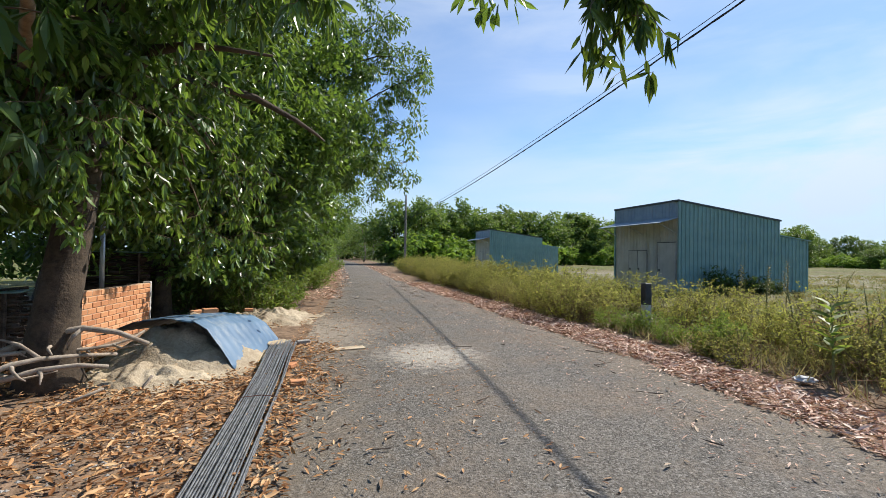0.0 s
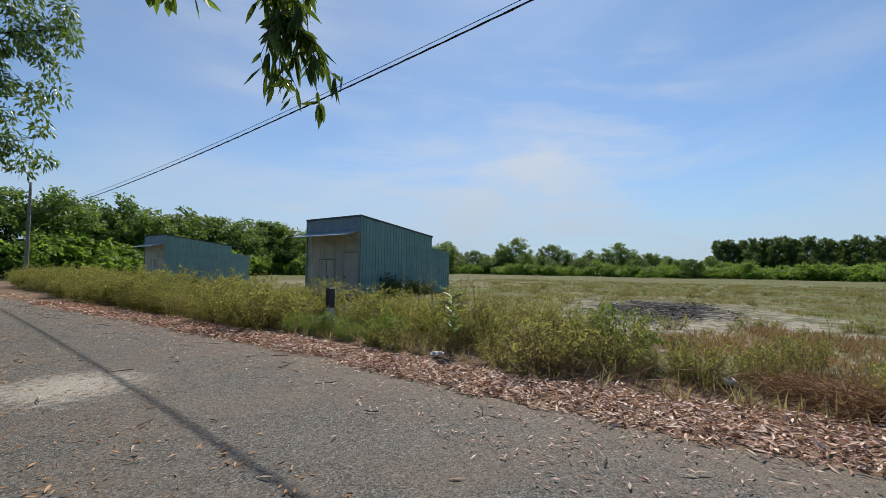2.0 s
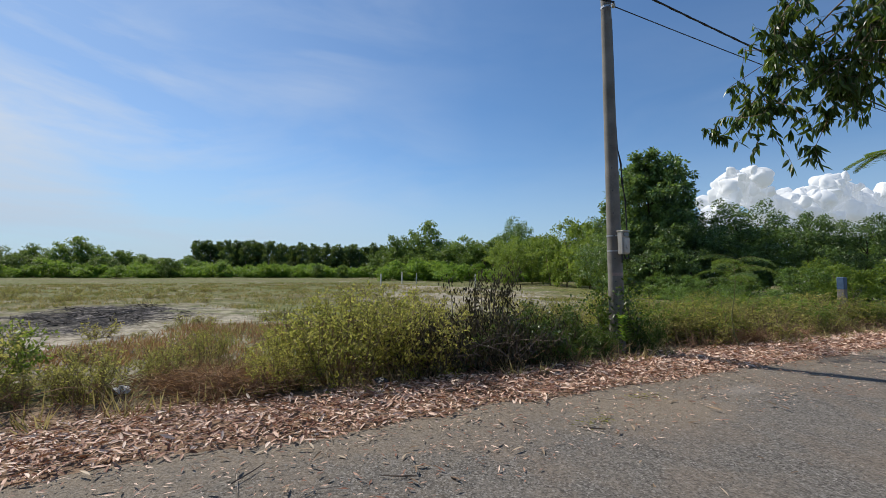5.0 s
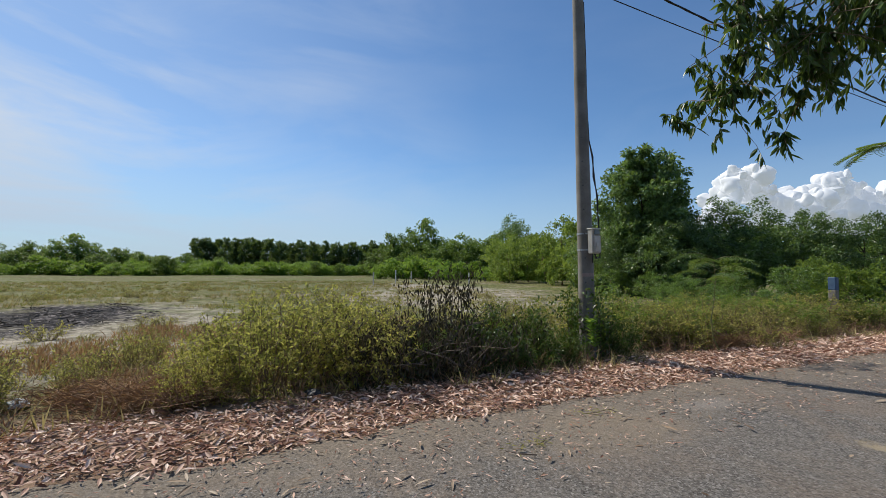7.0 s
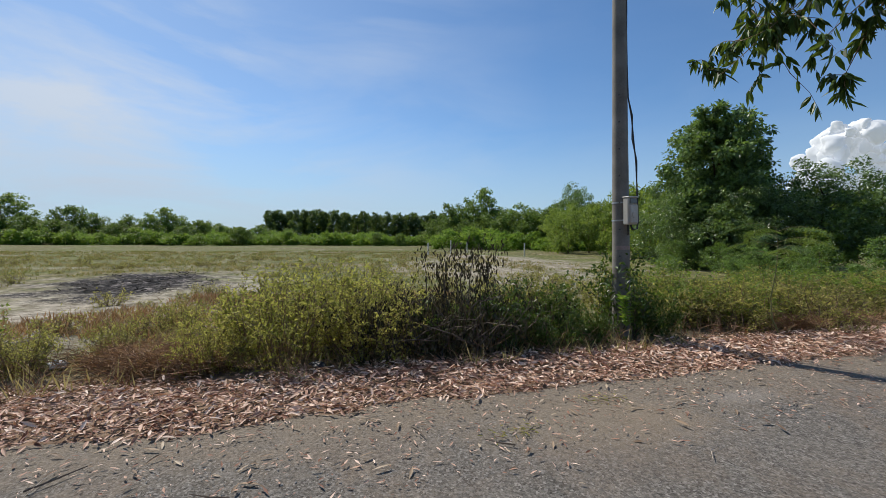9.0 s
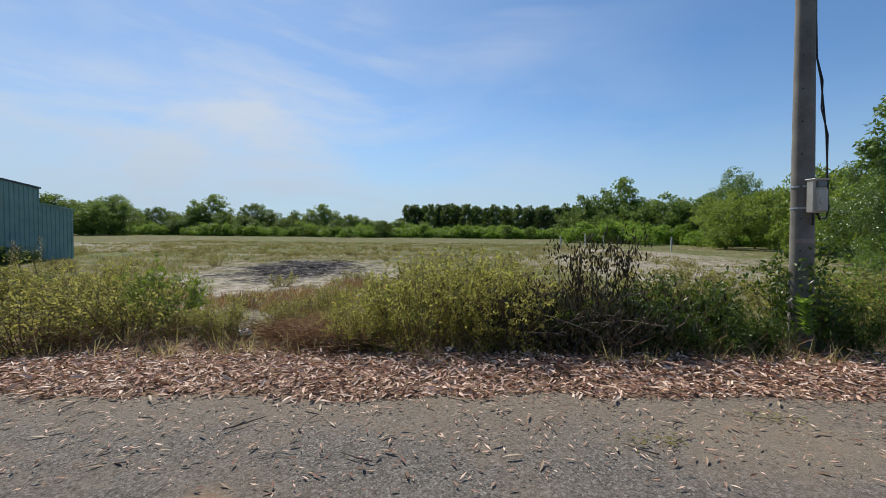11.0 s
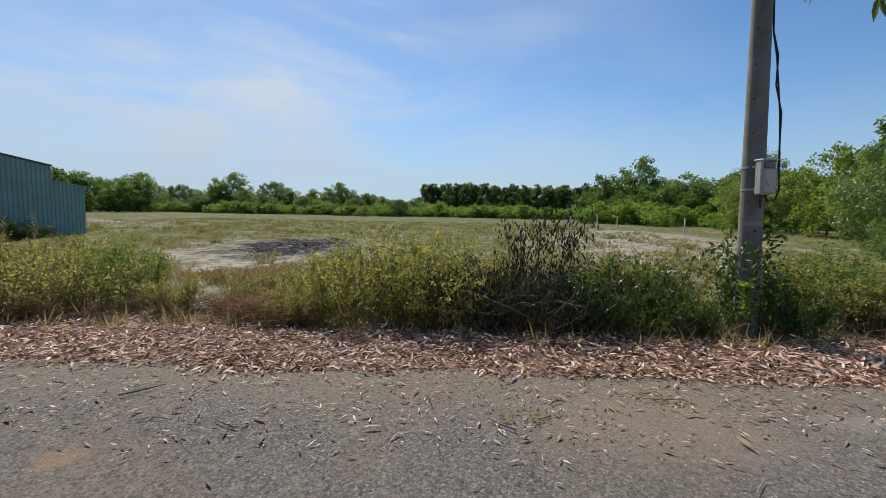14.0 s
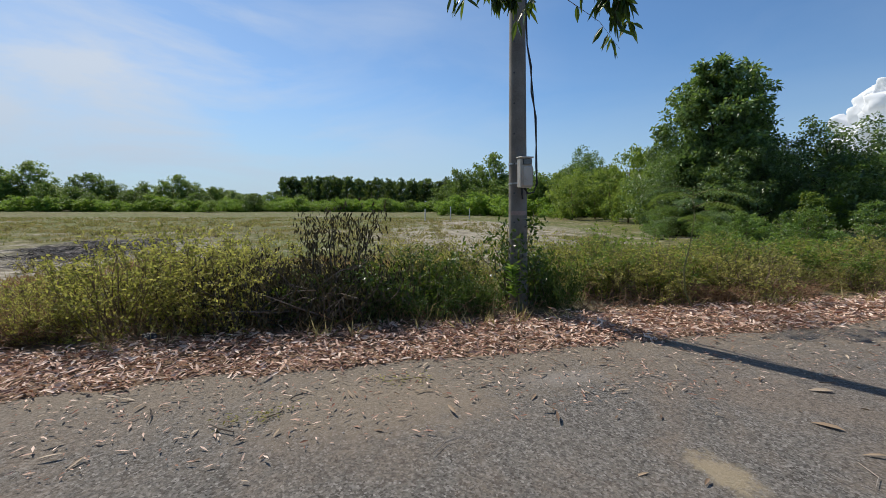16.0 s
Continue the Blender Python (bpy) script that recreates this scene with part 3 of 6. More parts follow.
strewn("leaf_litter", 7, 11000, road_fringe, LITTER, 0.055, 0.014, "brown leaf scraps thinning out over the road edge", 0.010, 0.25)


def road_left(rng):
    y = 2.0 + 11 * rng.random()
    return (0.2 + 2.6 * rng.random() ** 1.6, y, 0.012)


def burnt(rng):
    while True:
        x, y = rng.uniform(13.2, 21.5), rng.uniform(1.2, 6.8)
        if math.hypot((x - 17.4) / 3.6, (y - 4.0) / 2.4) < 0.75 + 0.5 * noise.noise((x, y, 1.0)):
            return (x, y, ground_height(x, y))


strewn("leaf_litter", 9, 1700, road_left, LITTER_ORANGE, 0.06, 0.018, "brown dry leaf scraps strewn over the road's near side", 0.010, 0.25, True)
strewn("burnt_brush", 10, 1300, burnt, CHAR, 0.24, 0.035, "charred black stalks and ash on the burnt patch", 0.02, 0.4)


def twigs(seed, n, mat, label, thick=0.003):
    rng = np.random.default_rng(seed)
    g = Geo()
    for _ in range(n):
        p = on_road(rng) if rng.random() < 0.5 else verge_right(rng)
        w, ln = rng.random() * 6.28, 0.06 + 0.3 * rng.random() ** 2
        a = Vector((p[0], p[1], p[2] + 0.02))
        d = Vector((math.cos(w), math.sin(w), 0))
        c = Vector((-d.y, d.x, 0)) * ln * rng.normal() * 0.12
        g.put(*rail([a, a + d * ln * 0.5 + c, a + d * ln], [thick, thick * 0.9, thick * 0.5], 4))
    return tagged(part("twigs", g, mat), label, "twigs", kind="stuff")


twigs(8, 700, DRIFT, "thin dry twigs scattered on road and verge")
twigs(13, 200, STICK, "dark broken sticks scattered on road and verge", 0.006)


def pebbles(seed, n, area, size, name, label, mat):
    rng = np.random.default_rng(seed)
    g = Geo()
    base = [(1, 0, 0), (-0.9, 0.1, 0), (0, 1, 0), (0.1, -1, 0), (0, 0, 0.8), (0, 0, -0.6)]
    fs = [(0, 2, 4), (2, 1, 4), (1, 3, 4), (3, 0, 4), (2, 0, 5), (1, 2, 5), (3, 1, 5), (0, 3, 5)]
    for _ in range(n):
        x, y, z = area(rng)
        s = size * (0.4 + 1.2 * rng.random() ** 2)
        w = rng.random() * 6.28
        c, q = math.cos(w), math.sin(w)
        g.put([(x + s * (a * c - b * q), y + s * 0.8 * (a * q + b * c), z + s * 0.35 + s * 0.7 * d) for a, b, d in base], fs)
    return tagged(part(name, g, mat), label, "pebbles", kind="stuff")


pebbles(11, 7000, on_road, 0.007, "loose_chippings", "loose pale stone chippings on the asphalt", STONE)
pebbles(12, 1600, lambda r: (r.uniform(-2.2, 0.2), r.uniform(2.4, 5.2), 0.0), 0.014, "gravel", "grey gravel between dry leaves on bare earth", STONE)


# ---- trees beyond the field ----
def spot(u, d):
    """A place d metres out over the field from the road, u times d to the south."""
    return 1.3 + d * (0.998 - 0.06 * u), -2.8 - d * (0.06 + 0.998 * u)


FIELD_TREES = [tree_kind("field_tree", "rounded green tree at the far edge of the field", "tree", "trees beyond the field", BARK, LEAF_FAR,
                         40 + k, 7.0, 3.0, 0.16, 0.36, 0.21, 200, 28, 0.04, 0.3, lobes=12, sides=5) for k in range(5)]
BUSHES = [tree_kind("field_bush", "low dense green bush at the field's edge", "bush", "bushes beyond the field", BARK, LEAF_BRIGHT,
                    60 + k, 2.6, 1.9, 0.07, 0.32, 0.17, 84, 22, 0.05, 0.2, lobes=6, sides=5) for k in range(3)]
WOOD_TREES = [tree_kind("plantation_tree", "tall dark plantation tree in a dense row", "tree", "plantation behind the field", BARK_PALE, LEAF_WOOD,
                        80 + k, 14.0, 3.2, 0.17, 0.62, 0.36, 170, 22, 0.10, 0.3, lobes=8, sides=5) for k in range(3)]
placed = set()


def plant(kinds, k, x, y, h, native, wide=1.0, turn=None, label="", z=0.0):
    """Stands a copy of one of the kinds at x, y, h metres high; the first use of each kind moves the kind itself."""
    ob = kinds[k % len(kinds)]
    s = h / native
    rz = (k * 137.5 if turn is None else turn)
    if ob.name not in placed:
        placed.add(ob.name)
    else:
        ob2 = copy_thing(ob, pose(x, y, z, 0, 0, rz))
        ob2.scale = (s * wide, s * wide, s)
        return relabel(ob2, label)
    ob.matrix_basis = pose(x, y, z, 0, 0, rz)
    ob.scale = (s * wide, s * wide, s)
    return relabel(ob, label)


rnd = random.Random(5)
for k, (x, y) in enumerate(((-2, 100), (3, 108), (8, 104), (-7, 118), (0, 124), (6, 122), (-12, 126), (-3, 112))):
    plant(FIELD_TREES, k, x, y, 8.5, 7.0, 1.3, label="leafy green tree closing the far end of the road")
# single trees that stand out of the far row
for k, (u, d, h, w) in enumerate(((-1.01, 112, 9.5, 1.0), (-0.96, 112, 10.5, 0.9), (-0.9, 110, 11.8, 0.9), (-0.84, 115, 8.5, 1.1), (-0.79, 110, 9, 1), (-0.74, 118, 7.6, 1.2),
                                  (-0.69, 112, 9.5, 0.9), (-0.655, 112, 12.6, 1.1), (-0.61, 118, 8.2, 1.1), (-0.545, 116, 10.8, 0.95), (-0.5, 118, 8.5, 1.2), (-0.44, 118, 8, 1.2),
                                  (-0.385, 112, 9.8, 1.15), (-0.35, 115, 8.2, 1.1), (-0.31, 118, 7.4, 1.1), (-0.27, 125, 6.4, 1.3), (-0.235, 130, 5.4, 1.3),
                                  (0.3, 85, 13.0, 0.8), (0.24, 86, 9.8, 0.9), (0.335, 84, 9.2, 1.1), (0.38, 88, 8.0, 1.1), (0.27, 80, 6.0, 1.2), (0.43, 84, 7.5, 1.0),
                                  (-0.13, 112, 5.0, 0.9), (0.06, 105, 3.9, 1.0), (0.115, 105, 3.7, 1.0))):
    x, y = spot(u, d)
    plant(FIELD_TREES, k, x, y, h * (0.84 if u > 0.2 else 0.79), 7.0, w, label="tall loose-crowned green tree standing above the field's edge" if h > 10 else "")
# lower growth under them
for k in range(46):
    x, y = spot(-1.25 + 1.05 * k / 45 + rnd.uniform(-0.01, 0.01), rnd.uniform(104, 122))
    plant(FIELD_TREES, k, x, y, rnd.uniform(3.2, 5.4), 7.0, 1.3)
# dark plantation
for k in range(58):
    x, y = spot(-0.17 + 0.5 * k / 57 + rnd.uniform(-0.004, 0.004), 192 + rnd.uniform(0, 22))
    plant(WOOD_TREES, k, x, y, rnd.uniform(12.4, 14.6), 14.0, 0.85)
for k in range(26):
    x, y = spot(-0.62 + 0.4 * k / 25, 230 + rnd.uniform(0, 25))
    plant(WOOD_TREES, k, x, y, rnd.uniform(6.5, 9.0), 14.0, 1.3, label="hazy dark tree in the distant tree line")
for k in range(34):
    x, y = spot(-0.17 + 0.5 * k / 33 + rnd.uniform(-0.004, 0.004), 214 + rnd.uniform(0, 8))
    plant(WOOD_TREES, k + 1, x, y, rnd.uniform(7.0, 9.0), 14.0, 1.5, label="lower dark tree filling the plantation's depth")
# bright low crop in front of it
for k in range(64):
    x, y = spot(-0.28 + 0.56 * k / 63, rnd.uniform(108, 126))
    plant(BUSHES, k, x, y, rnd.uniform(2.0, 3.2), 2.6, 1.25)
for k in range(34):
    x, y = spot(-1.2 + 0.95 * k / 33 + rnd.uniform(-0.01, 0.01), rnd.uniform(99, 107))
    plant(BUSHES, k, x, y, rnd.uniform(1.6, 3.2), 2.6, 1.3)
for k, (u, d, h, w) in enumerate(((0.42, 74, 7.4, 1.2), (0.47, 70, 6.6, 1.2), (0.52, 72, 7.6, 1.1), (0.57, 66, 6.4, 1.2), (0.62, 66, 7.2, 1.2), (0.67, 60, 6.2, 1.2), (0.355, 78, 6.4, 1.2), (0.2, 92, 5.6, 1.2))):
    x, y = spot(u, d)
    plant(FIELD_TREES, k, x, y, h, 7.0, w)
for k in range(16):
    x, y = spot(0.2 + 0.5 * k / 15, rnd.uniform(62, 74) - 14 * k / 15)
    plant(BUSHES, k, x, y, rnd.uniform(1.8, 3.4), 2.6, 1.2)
# row behind the second shed and north of the field
for k in range(26):
    s = k / 25
    plant(FIELD_TREES, k, 9 + 48 * s + rnd.uniform(-1, 1), 62 + 16 * s + rnd.uniform(-3, 3), rnd.uniform(6.5, 9.0), 7.0, 1.1)
for k in range(30):
    s = k / 29
    plant(BUSHES, k, 10 + 85 * s + rnd.uniform(-1, 1), 58 + 26 * s + rnd.uniform(-3, 3), rnd.uniform(2.2, 4.2), 2.6, 1.3)
for k in range(14):
    s = k / 13
    plant(FIELD_TREES, k + 2, 60 + 40 * s, 84 + rnd.uniform(-4, 6) - 10 * s, rnd.uniform(6, 8.5), 7.0, 1.1)
# distant trees closing the view to the south and behind
for k in range(26):
    s = k / 25
    plant(FIELD_TREES, k, 60 - 52 * s + rnd.uniform(-2, 2), -46 - 26 * s + rnd.uniform(-3, 3), rnd.uniform(5, 6.8), 7.0, 1.15)

# ---- tree group south of the field ----
tagged(tree_kind("broadleaf_tree", "", "tree", "trees south of the field", BARK, LEAF_SHADY,
                 201, 8.9, 2.15, 0.2, 0.25, 0.13, 760, 46, 0.04, 0.4, lobes=22, tight=0.85), "tall dense glossy green tree with a pointed crown").matrix_basis = pose(20.8, -23.7, 0, 0, 0, 20)
for k, (x, y, h, w, lab) in enumerate(((17.6, -27.0, 5.4, 1.1, "broad dark green tree beside the tall one"), (14.5, -28.5, 4.4, 1.0, ""), (23.5, -27.5, 6.2, 1.0, ""), (27.5, -31.0, 6.4, 1.0, ""),
                                       (33.0, -33.0, 6.6, 1.0, ""), (41.0, -37.0, 6.8, 0.9, ""), (63.0, -43.0, 9.8, 0.8, "dark rounded tree behind the bright bushes"), (12.5, -30.0, 4.2, 0.9, ""))):
    if k == 0:
        SOUTH = [tree_kind("broadleaf_tree", "dense green tree with dark shade below", "tree", "trees south of the field", BARK, LEAF_SHADY,
                           210 + q, 7.0, 2.9, 0.15, 0.21, 0.11, 360, 46, 0.06, 0.4, lobes=11) for q in range(2)]
    plant(SOUTH, k, x, y, h, 7.0, w, label=lab)
for k, (x, y, h) in enumerate(((19.6, -22.2, 4.6), (22.4, -22.6, 4.9), (21.0, -21.8, 3.8), (18.2, -23.6, 4.2))):
    plant(SOUTH, k, x, y, h, 7.0, 0.95, 40 * k, "dense dark green tree at the tall tree's foot")
BRIGHT = [tree_kind("light_green_shrub", "leafy light green shrub at the field's southern edge", "shrub", "light green shrubs", STEM, LEAF_GREEN,
                    230 + q, 3.2, 1.6, 0.05, 0.17, 0.09, 125, 34, 0.05, 0.3, lobes=8, sides=5) for q in range(3)]
MIDGREEN = [tree_kind("scrub_bush", "mid-green scrub bush in front of the taller trees", "shrub", "scrub bushes", STEM, LEAF_TREE,
                      240 + q, 3.2, 1.6, 0.05, 0.15, 0.075, 150, 36, 0.05, 0.3, lobes=8, sides=5) for q in range(2)]
YOUNG = [tree_kind("young_tree", "young bushy tree with yellowish green leaves", "shrub", "light green shrubs", STEM, LEAF_GREEN,
                   250 + q, 3.2, 1.4, 0.05, 0.18, 0.09, 110, 36, 0.05, 0.35, lobes=7, sides=5) for q in range(1)]
for k, (x, y, h, w) in enumerate(((24.0, -26.0, 4.0, 0.9), (28.0, -27.5, 5.0, 0.85), (31.8, -28.8, 5.8, 0.8), (37.5, -31.0, 6.2, 0.8), (42.0, -32.5, 5.6, 0.9), (46.0, -30.0, 5.2, 0.9), (49.0, -35.0, 6.0, 0.9),
                                  (20.0, -20.0, 2.4, 1.1), (17.5, -20.5, 2.2, 1.2), (15.5, -20.0, 2.0, 1.2), (13.5, -20.5, 2.3, 1.1), (11.5, -21.0, 2.6, 1.1), (9.8, -21.5, 2.8, 1.0), (8.6, -22.5, 3.6, 0.9),
                                  (15.0, -18.0, 1.4, 1.3), (12.5, -18.2, 1.5, 1.3), (18.0, -17.8, 1.3, 1.3), (10.5, -17.6, 1.3, 1.3), (9.0, -26.0, 4.2, 0.9), (12.0, -24.5, 3.3, 1.0), (15.5, -24.0, 3.4, 1.1), (52, -33, 5.6, 1.0), (60, -38, 6, 1.0))):
    plant((BRIGHT if k % 2 else YOUNG) if x > 21 or y < -21.2 else MIDGREEN, k, x, y, h * (0.62 if x < 21 else 1.0), 3.2, w)


# ---- roadside growth ----
def weed_mesh(seed, h, r, stems, leaves_n, leaf, arch=0.3):
    """A weedy bush: thin stems fan out from the root and branch; small leaves sit in sprays on the side twigs."""
    rng = np.random.default_rng(seed)
    wood, green = Geo(), Geo()
    P, D = [], []
    sprays = 8
    per = max(3, leaves_n // (stems * sprays))
    for k in range(stems):
        w, rr, hh = rng.random() * 6.28, r * math.sqrt(rng.random()), h * (0.5 + 0.55 * rng.random())
        a = np.array([math.cos(w) * rr * 0.4, math.sin(w) * rr * 0.4, -0.05])
        b = np.array([math.cos(w) * rr * 1.1, math.sin(w) * rr * 1.1, hh * (1 - arch * (rr / r) ** 2 * 0.8)])
        pts = limb_path(rng, a, b, 0.07, 5)
        wood.put(*rail(pts, [0.009, 0.008, 0.006, 0.004, 0.002], 3, False))
        q = np.array(pts)
        for _ in range(sprays):
            s = 0.12 + 0.88 * rng.random() ** 0.75
            i = min(3, int(s * 4))
            base = q[i] + (q[i + 1] - q[i]) * (s * 4 - i)
            out = unit(rng.normal(size=(1, 3)) + np.array([[math.cos(w) * 0.5, math.sin(w) * 0.5, 0.35]]))[0]
            ln = (0.10 + 0.16 * rng.random()) * (0.6 + r)
            tip = base + out * ln + np.array([0, 0, -0.03])
            wood.put(*rail([tuple(base), tuple(tip)], [0.003, 0.0012], 3, False))
            f = rng.random((per, 1))
            P.append(base + (tip - base) * f + rng.normal(size=(per, 3)) * 0.016)
            D.append(out * 0.6 + rng.normal(size=(per, 3)) * 0.7)
    P, D = np.concatenate(P), np.concatenate(D)
    P[:, 2] = np.maximum(P[:, 2], 0.02)
    blades(green, P, D, rng.normal(size=P.shape) + np.array([0, 0, 0.8]), leaf * (0.55 + 0.8 * rng.random(len(P))), leaf * 0.48)
    return wood, green


def weed_kind(label, group, leaf_mat, stem_mat, *args, name="roadside_shrub", cat="shrub", **kw):
    wood, green = weed_mesh(*args, **kw)
    ob = thing(name, label, cat, group)
    part("wood", wood, stem_mat, ob)
    part("foliage", green, leaf_mat, ob)
    return ob


DARKGREEN = [weed_kind("dark green leafy shrub beside the withered one", "green shrubs along the road", LEAF_BACKLIT_DARK, STEM_GREEN, 325 + k, 0.9, 0.6, 34, 2900, 0.062) for k in range(2)]
YELLOW = [weed_kind("bushy yellow-green shrub with fine leaves on the verge", "yellow-green shrubs along the road", LEAF_SHRUB, STEM, 300 + k, 1.15, 0.72, 44, 4200, 0.052) for k in range(4)]
OLIVE = [weed_kind("straggly olive weed with thin stems", "olive weeds along the road", LEAF_OLIVE, STEM, 310 + k, 0.85, 0.6, 30, 2000, 0.052) for k in range(3)]
GREEN = [weed_kind("fresh green weed shrub on the verge", "green shrubs along the road", LEAF_GREEN, STEM_GREEN, 320 + k, 0.9, 0.6, 34, 2700, 0.062) for k in range(3)]
LOW = [weed_kind("low dry weed with sparse leaves", "low dry weeds in the field", LEAF_OLIVE, STEM, 330 + k, 0.42, 0.42, 18, 420, 0.055, name="field_weed", cat="weed") for k in range(3)]


def verge(kinds, native, n, x0, x1, y0, y1, h0, h1, seed, wide=1.0):
    r = random.Random(seed)
    for k in range(n):
        x, y = r.uniform(x0, x1), y0 + (y1 - y0) * (k + r.uniform(0.1, 0.9)) / n
        plant(kinds, k, x, y, r.uniform(h0 * 0.72, h1 * 1.08), native, wide * r.uniform(0.85, 1.2), r.uniform(0, 360), z=ground_height(x, y))


# northern hedge-like stretch
verge(YELLOW, 1.15, 34, 6.1, 7.1, 9.8, 40, 0.95, 1.35, 21, 1.15)
verge(YELLOW, 1.15, 26, 7.3, 9.0, 9.3, 38, 0.9, 1.3, 22, 1.2)
verge(OLIVE, 0.85, 18, 5.6, 6.4, 9.0, 34, 0.5, 0.9, 23)
verge(YELLOW, 1.15, 9, 7.6, 9.2, 3.6, 9.5, 0.8, 1.05, 24)
verge(GREEN, 0.9, 6, 6.3, 6.9, 6.2, 9.4, 0.45, 0.62, 25)
verge(OLIVE, 0.85, 13, 6.3, 7.6, 1.6, 7.2, 0.5, 0.82, 26)
verge(GREEN, 0.9, 3, 6.6, 8.5, 2.0, 6.0, 0.5, 0.9, 27)
verge(OLIVE, 0.85, 8, 6.5, 9.0, -0.6, 2.2, 0.3, 0.55, 28)
# middle: the large shrub, the green one beyond the dead one
for k, (x, y, h, w) in enumerate(((7.0, -1.1, 1.2, 1.0), (7.5, -1.7, 1.3, 1.0), (6.9, -2.2, 1.05, 1.0), (7.9, -0.6, 1.0, 1.0), (8.1, -2.3, 1.2, 1.0), (8.6, -1.4, 1.1, 1.0), (6.8, -0.3, 0.7, 0.9))):
    plant(YELLOW, k, x, y, h, 1.15, w, k * 71)
for k, (x, y, h, w) in enumerate(((7.0, -4.1, 0.85, 1.0), (7.3, -4.6, 0.95, 1.0), (6.8, -4.8, 0.7, 0.9), (7.7, -5.2, 0.9, 1.0), (6.9, -5.5, 0.6, 0.8), (7.0, -3.1, 0.7, 0.9), (6.95, -6.8, 0.75, 0.6), (7.55, -6.6, 0.85, 0.7))):
    plant(DARKGREEN, k, x, y, h, 0.9, w, k * 93)
verge(OLIVE, 0.85, 8, 7.6, 9.2, -6.0, -2.0, 0.6, 0.95, 29)
# dark growth at the shed's wall
for k, (x, y, h, w) in enumerate(((16.4, 15.5, 1.25, 1.1), (17.3, 15.4, 0.9, 1.2), (18.2, 15.5, 0.75, 1.1), (15.6, 15.3, 0.8, 1.0))):
    plant(DARKGREEN, k, x, y, h, 0.9, w, k * 61, "dark green bush against the steel shed's wall")
# southern stretch
verge(OLIVE, 0.85, 16, 6.8, 8.2, -17, -7.0, 0.55, 0.85, 30, 1.15)
verge(GREEN, 0.9, 14, 7.2, 9.5, -17, -7.4, 0.6, 0.95, 31, 1.2)
verge(YELLOW, 1.15, 16, 7.4, 9.8, -17, -7.2, 0.75, 1.05, 32, 1.2)
verge(GREEN, 0.9, 12, 9.5, 13.5, -18, -10, 0.4, 0.75, 33, 1.3)
verge(OLIVE, 0.85, 12, 6.6, 8.5, -30, -17, 0.7, 1.1, 34, 1.3)
# scattered weeds over the field
rw = random.Random(44)
for k in range(150):
    x = 8.5 + 34 * rw.random() ** 1.5
    y = rw.uniform(-11, 20) * (0.6 + x / 40)
    if math.hypot((x - 17) / 4.5, (y - 4) / 3) > 1 and not (13.5 < x < 22.5 and 15 < y < 21):
        plant(LOW, k, x, y, rw.uniform(0.16, 0.42), 0.42, 1.0, rw.uniform(0, 360), z=ground_height(x, y))


def grass(seed, n, mat, label, h, area, name="dry_grass"):
    rng = np.random.default_rng(seed)
    C = []
    while len(C) < n:
        x, y = area(rng)
        if noise.noise((x * 0.45, y * 0.45, 2.0)) + 0.25 > rng.random() * 0.6 and math.hypot((x - 16.5) / 5, (y - 3.9) / 3.2) > 1:
            C.append((x, y, ground_height(x, y)))
    C = np.repeat(np.array(C), 7, axis=0)
    m = len(C)
    P = C + np.concatenate([rng.normal(size=(m, 2)) * 0.07, np.zeros((m, 1))], 1)
    D = np.concatenate([rng.normal(size=(m, 2)) * 0.55, np.ones((m, 1))], 1)
    g = Geo()
    blades(g, P, D, rng.normal(size=(m, 3)) + np.array([0, 0, 0.2]), h * (0.4 + rng.random(m)), 0.012 + 0.0006 * C[:, 0])
    return tagged(part(name, g, mat), label, "grass", kind="stuff")


grass(51, 5200, GRASS, "short bleached grass over the open field", 0.17, lambda r: (7.2 + 45 * r.random() ** 1.5, r.uniform(-16, 30)))
grass(52, 6000, GRASS_GREEN, "short olive-green weeds over the open field", 0.13, lambda r: (7.5 + 50 * r.random() ** 1.3, r.uniform(-16, 32)))
grass(54, 2200, STRAW_BLADE, "brown dry stubble between verge and open field", 0.16, lambda r: (r.uniform(7.3, 13.5), r.uniform(-5, 9)))
grass(53, 700, GRASS, "dry straw-coloured grass among the verge shrubs", 0.26, lambda r: (r.uniform(6.1, 8.8), r.uniform(-16, 20)))


def straw_clump(x, y, r, n, seed, label):
    """Reddish straw flattened by wind: thin stalks that lean outward from a matted middle."""
    rng = np.random.default_rng(seed)
    ob = thing("dry_grass_clump", label, "dry grass", "dry grass clumps on the verge", pose(x, y, max(0.0, ground_height(x, y))))
    stalk, mat = Geo(), Geo()
    for k in range(n):
        w, q = rng.random() * 6.28, math.sqrt(rng.random())
        a = np.array([math.cos(w) * r * 0.6 * q, math.sin(w) * r * 0.8 * q, 0.0])
        b = a + np.array([math.cos(w) * 0.2 + rng.normal() * 0.16, math.sin(w) * 0.3 + rng.normal() * 0.2, 0.10 + 0.28 * rng.random() * (1.2 - q)])
        stalk.put(*rail(limb_path(rng, a, b, 0.12, 4, 0.06), [0.004, 0.0035, 0.003, 0.0015], 3, False))
    m = n * 9
    P = np.stack([rng.normal(size=m) * r * 0.42, rng.normal(size=m) * r * 0.6, 0.02 + 0.2 * rng.random(m)], 1)
    D = np.stack([rng.normal(size=m), rng.normal(size=m), 0.25 * rng.normal(size=m)], 1)
    blades(mat, P, D, rng.normal(size=(m, 3)) + np.array([0, 0, 0.8]), 0.13 * (0.5 + rng.random(m)), 0.007)
    part("straw", stalk, STRAW, ob)
    part("thatch", mat, STRAW_BLADE, ob)


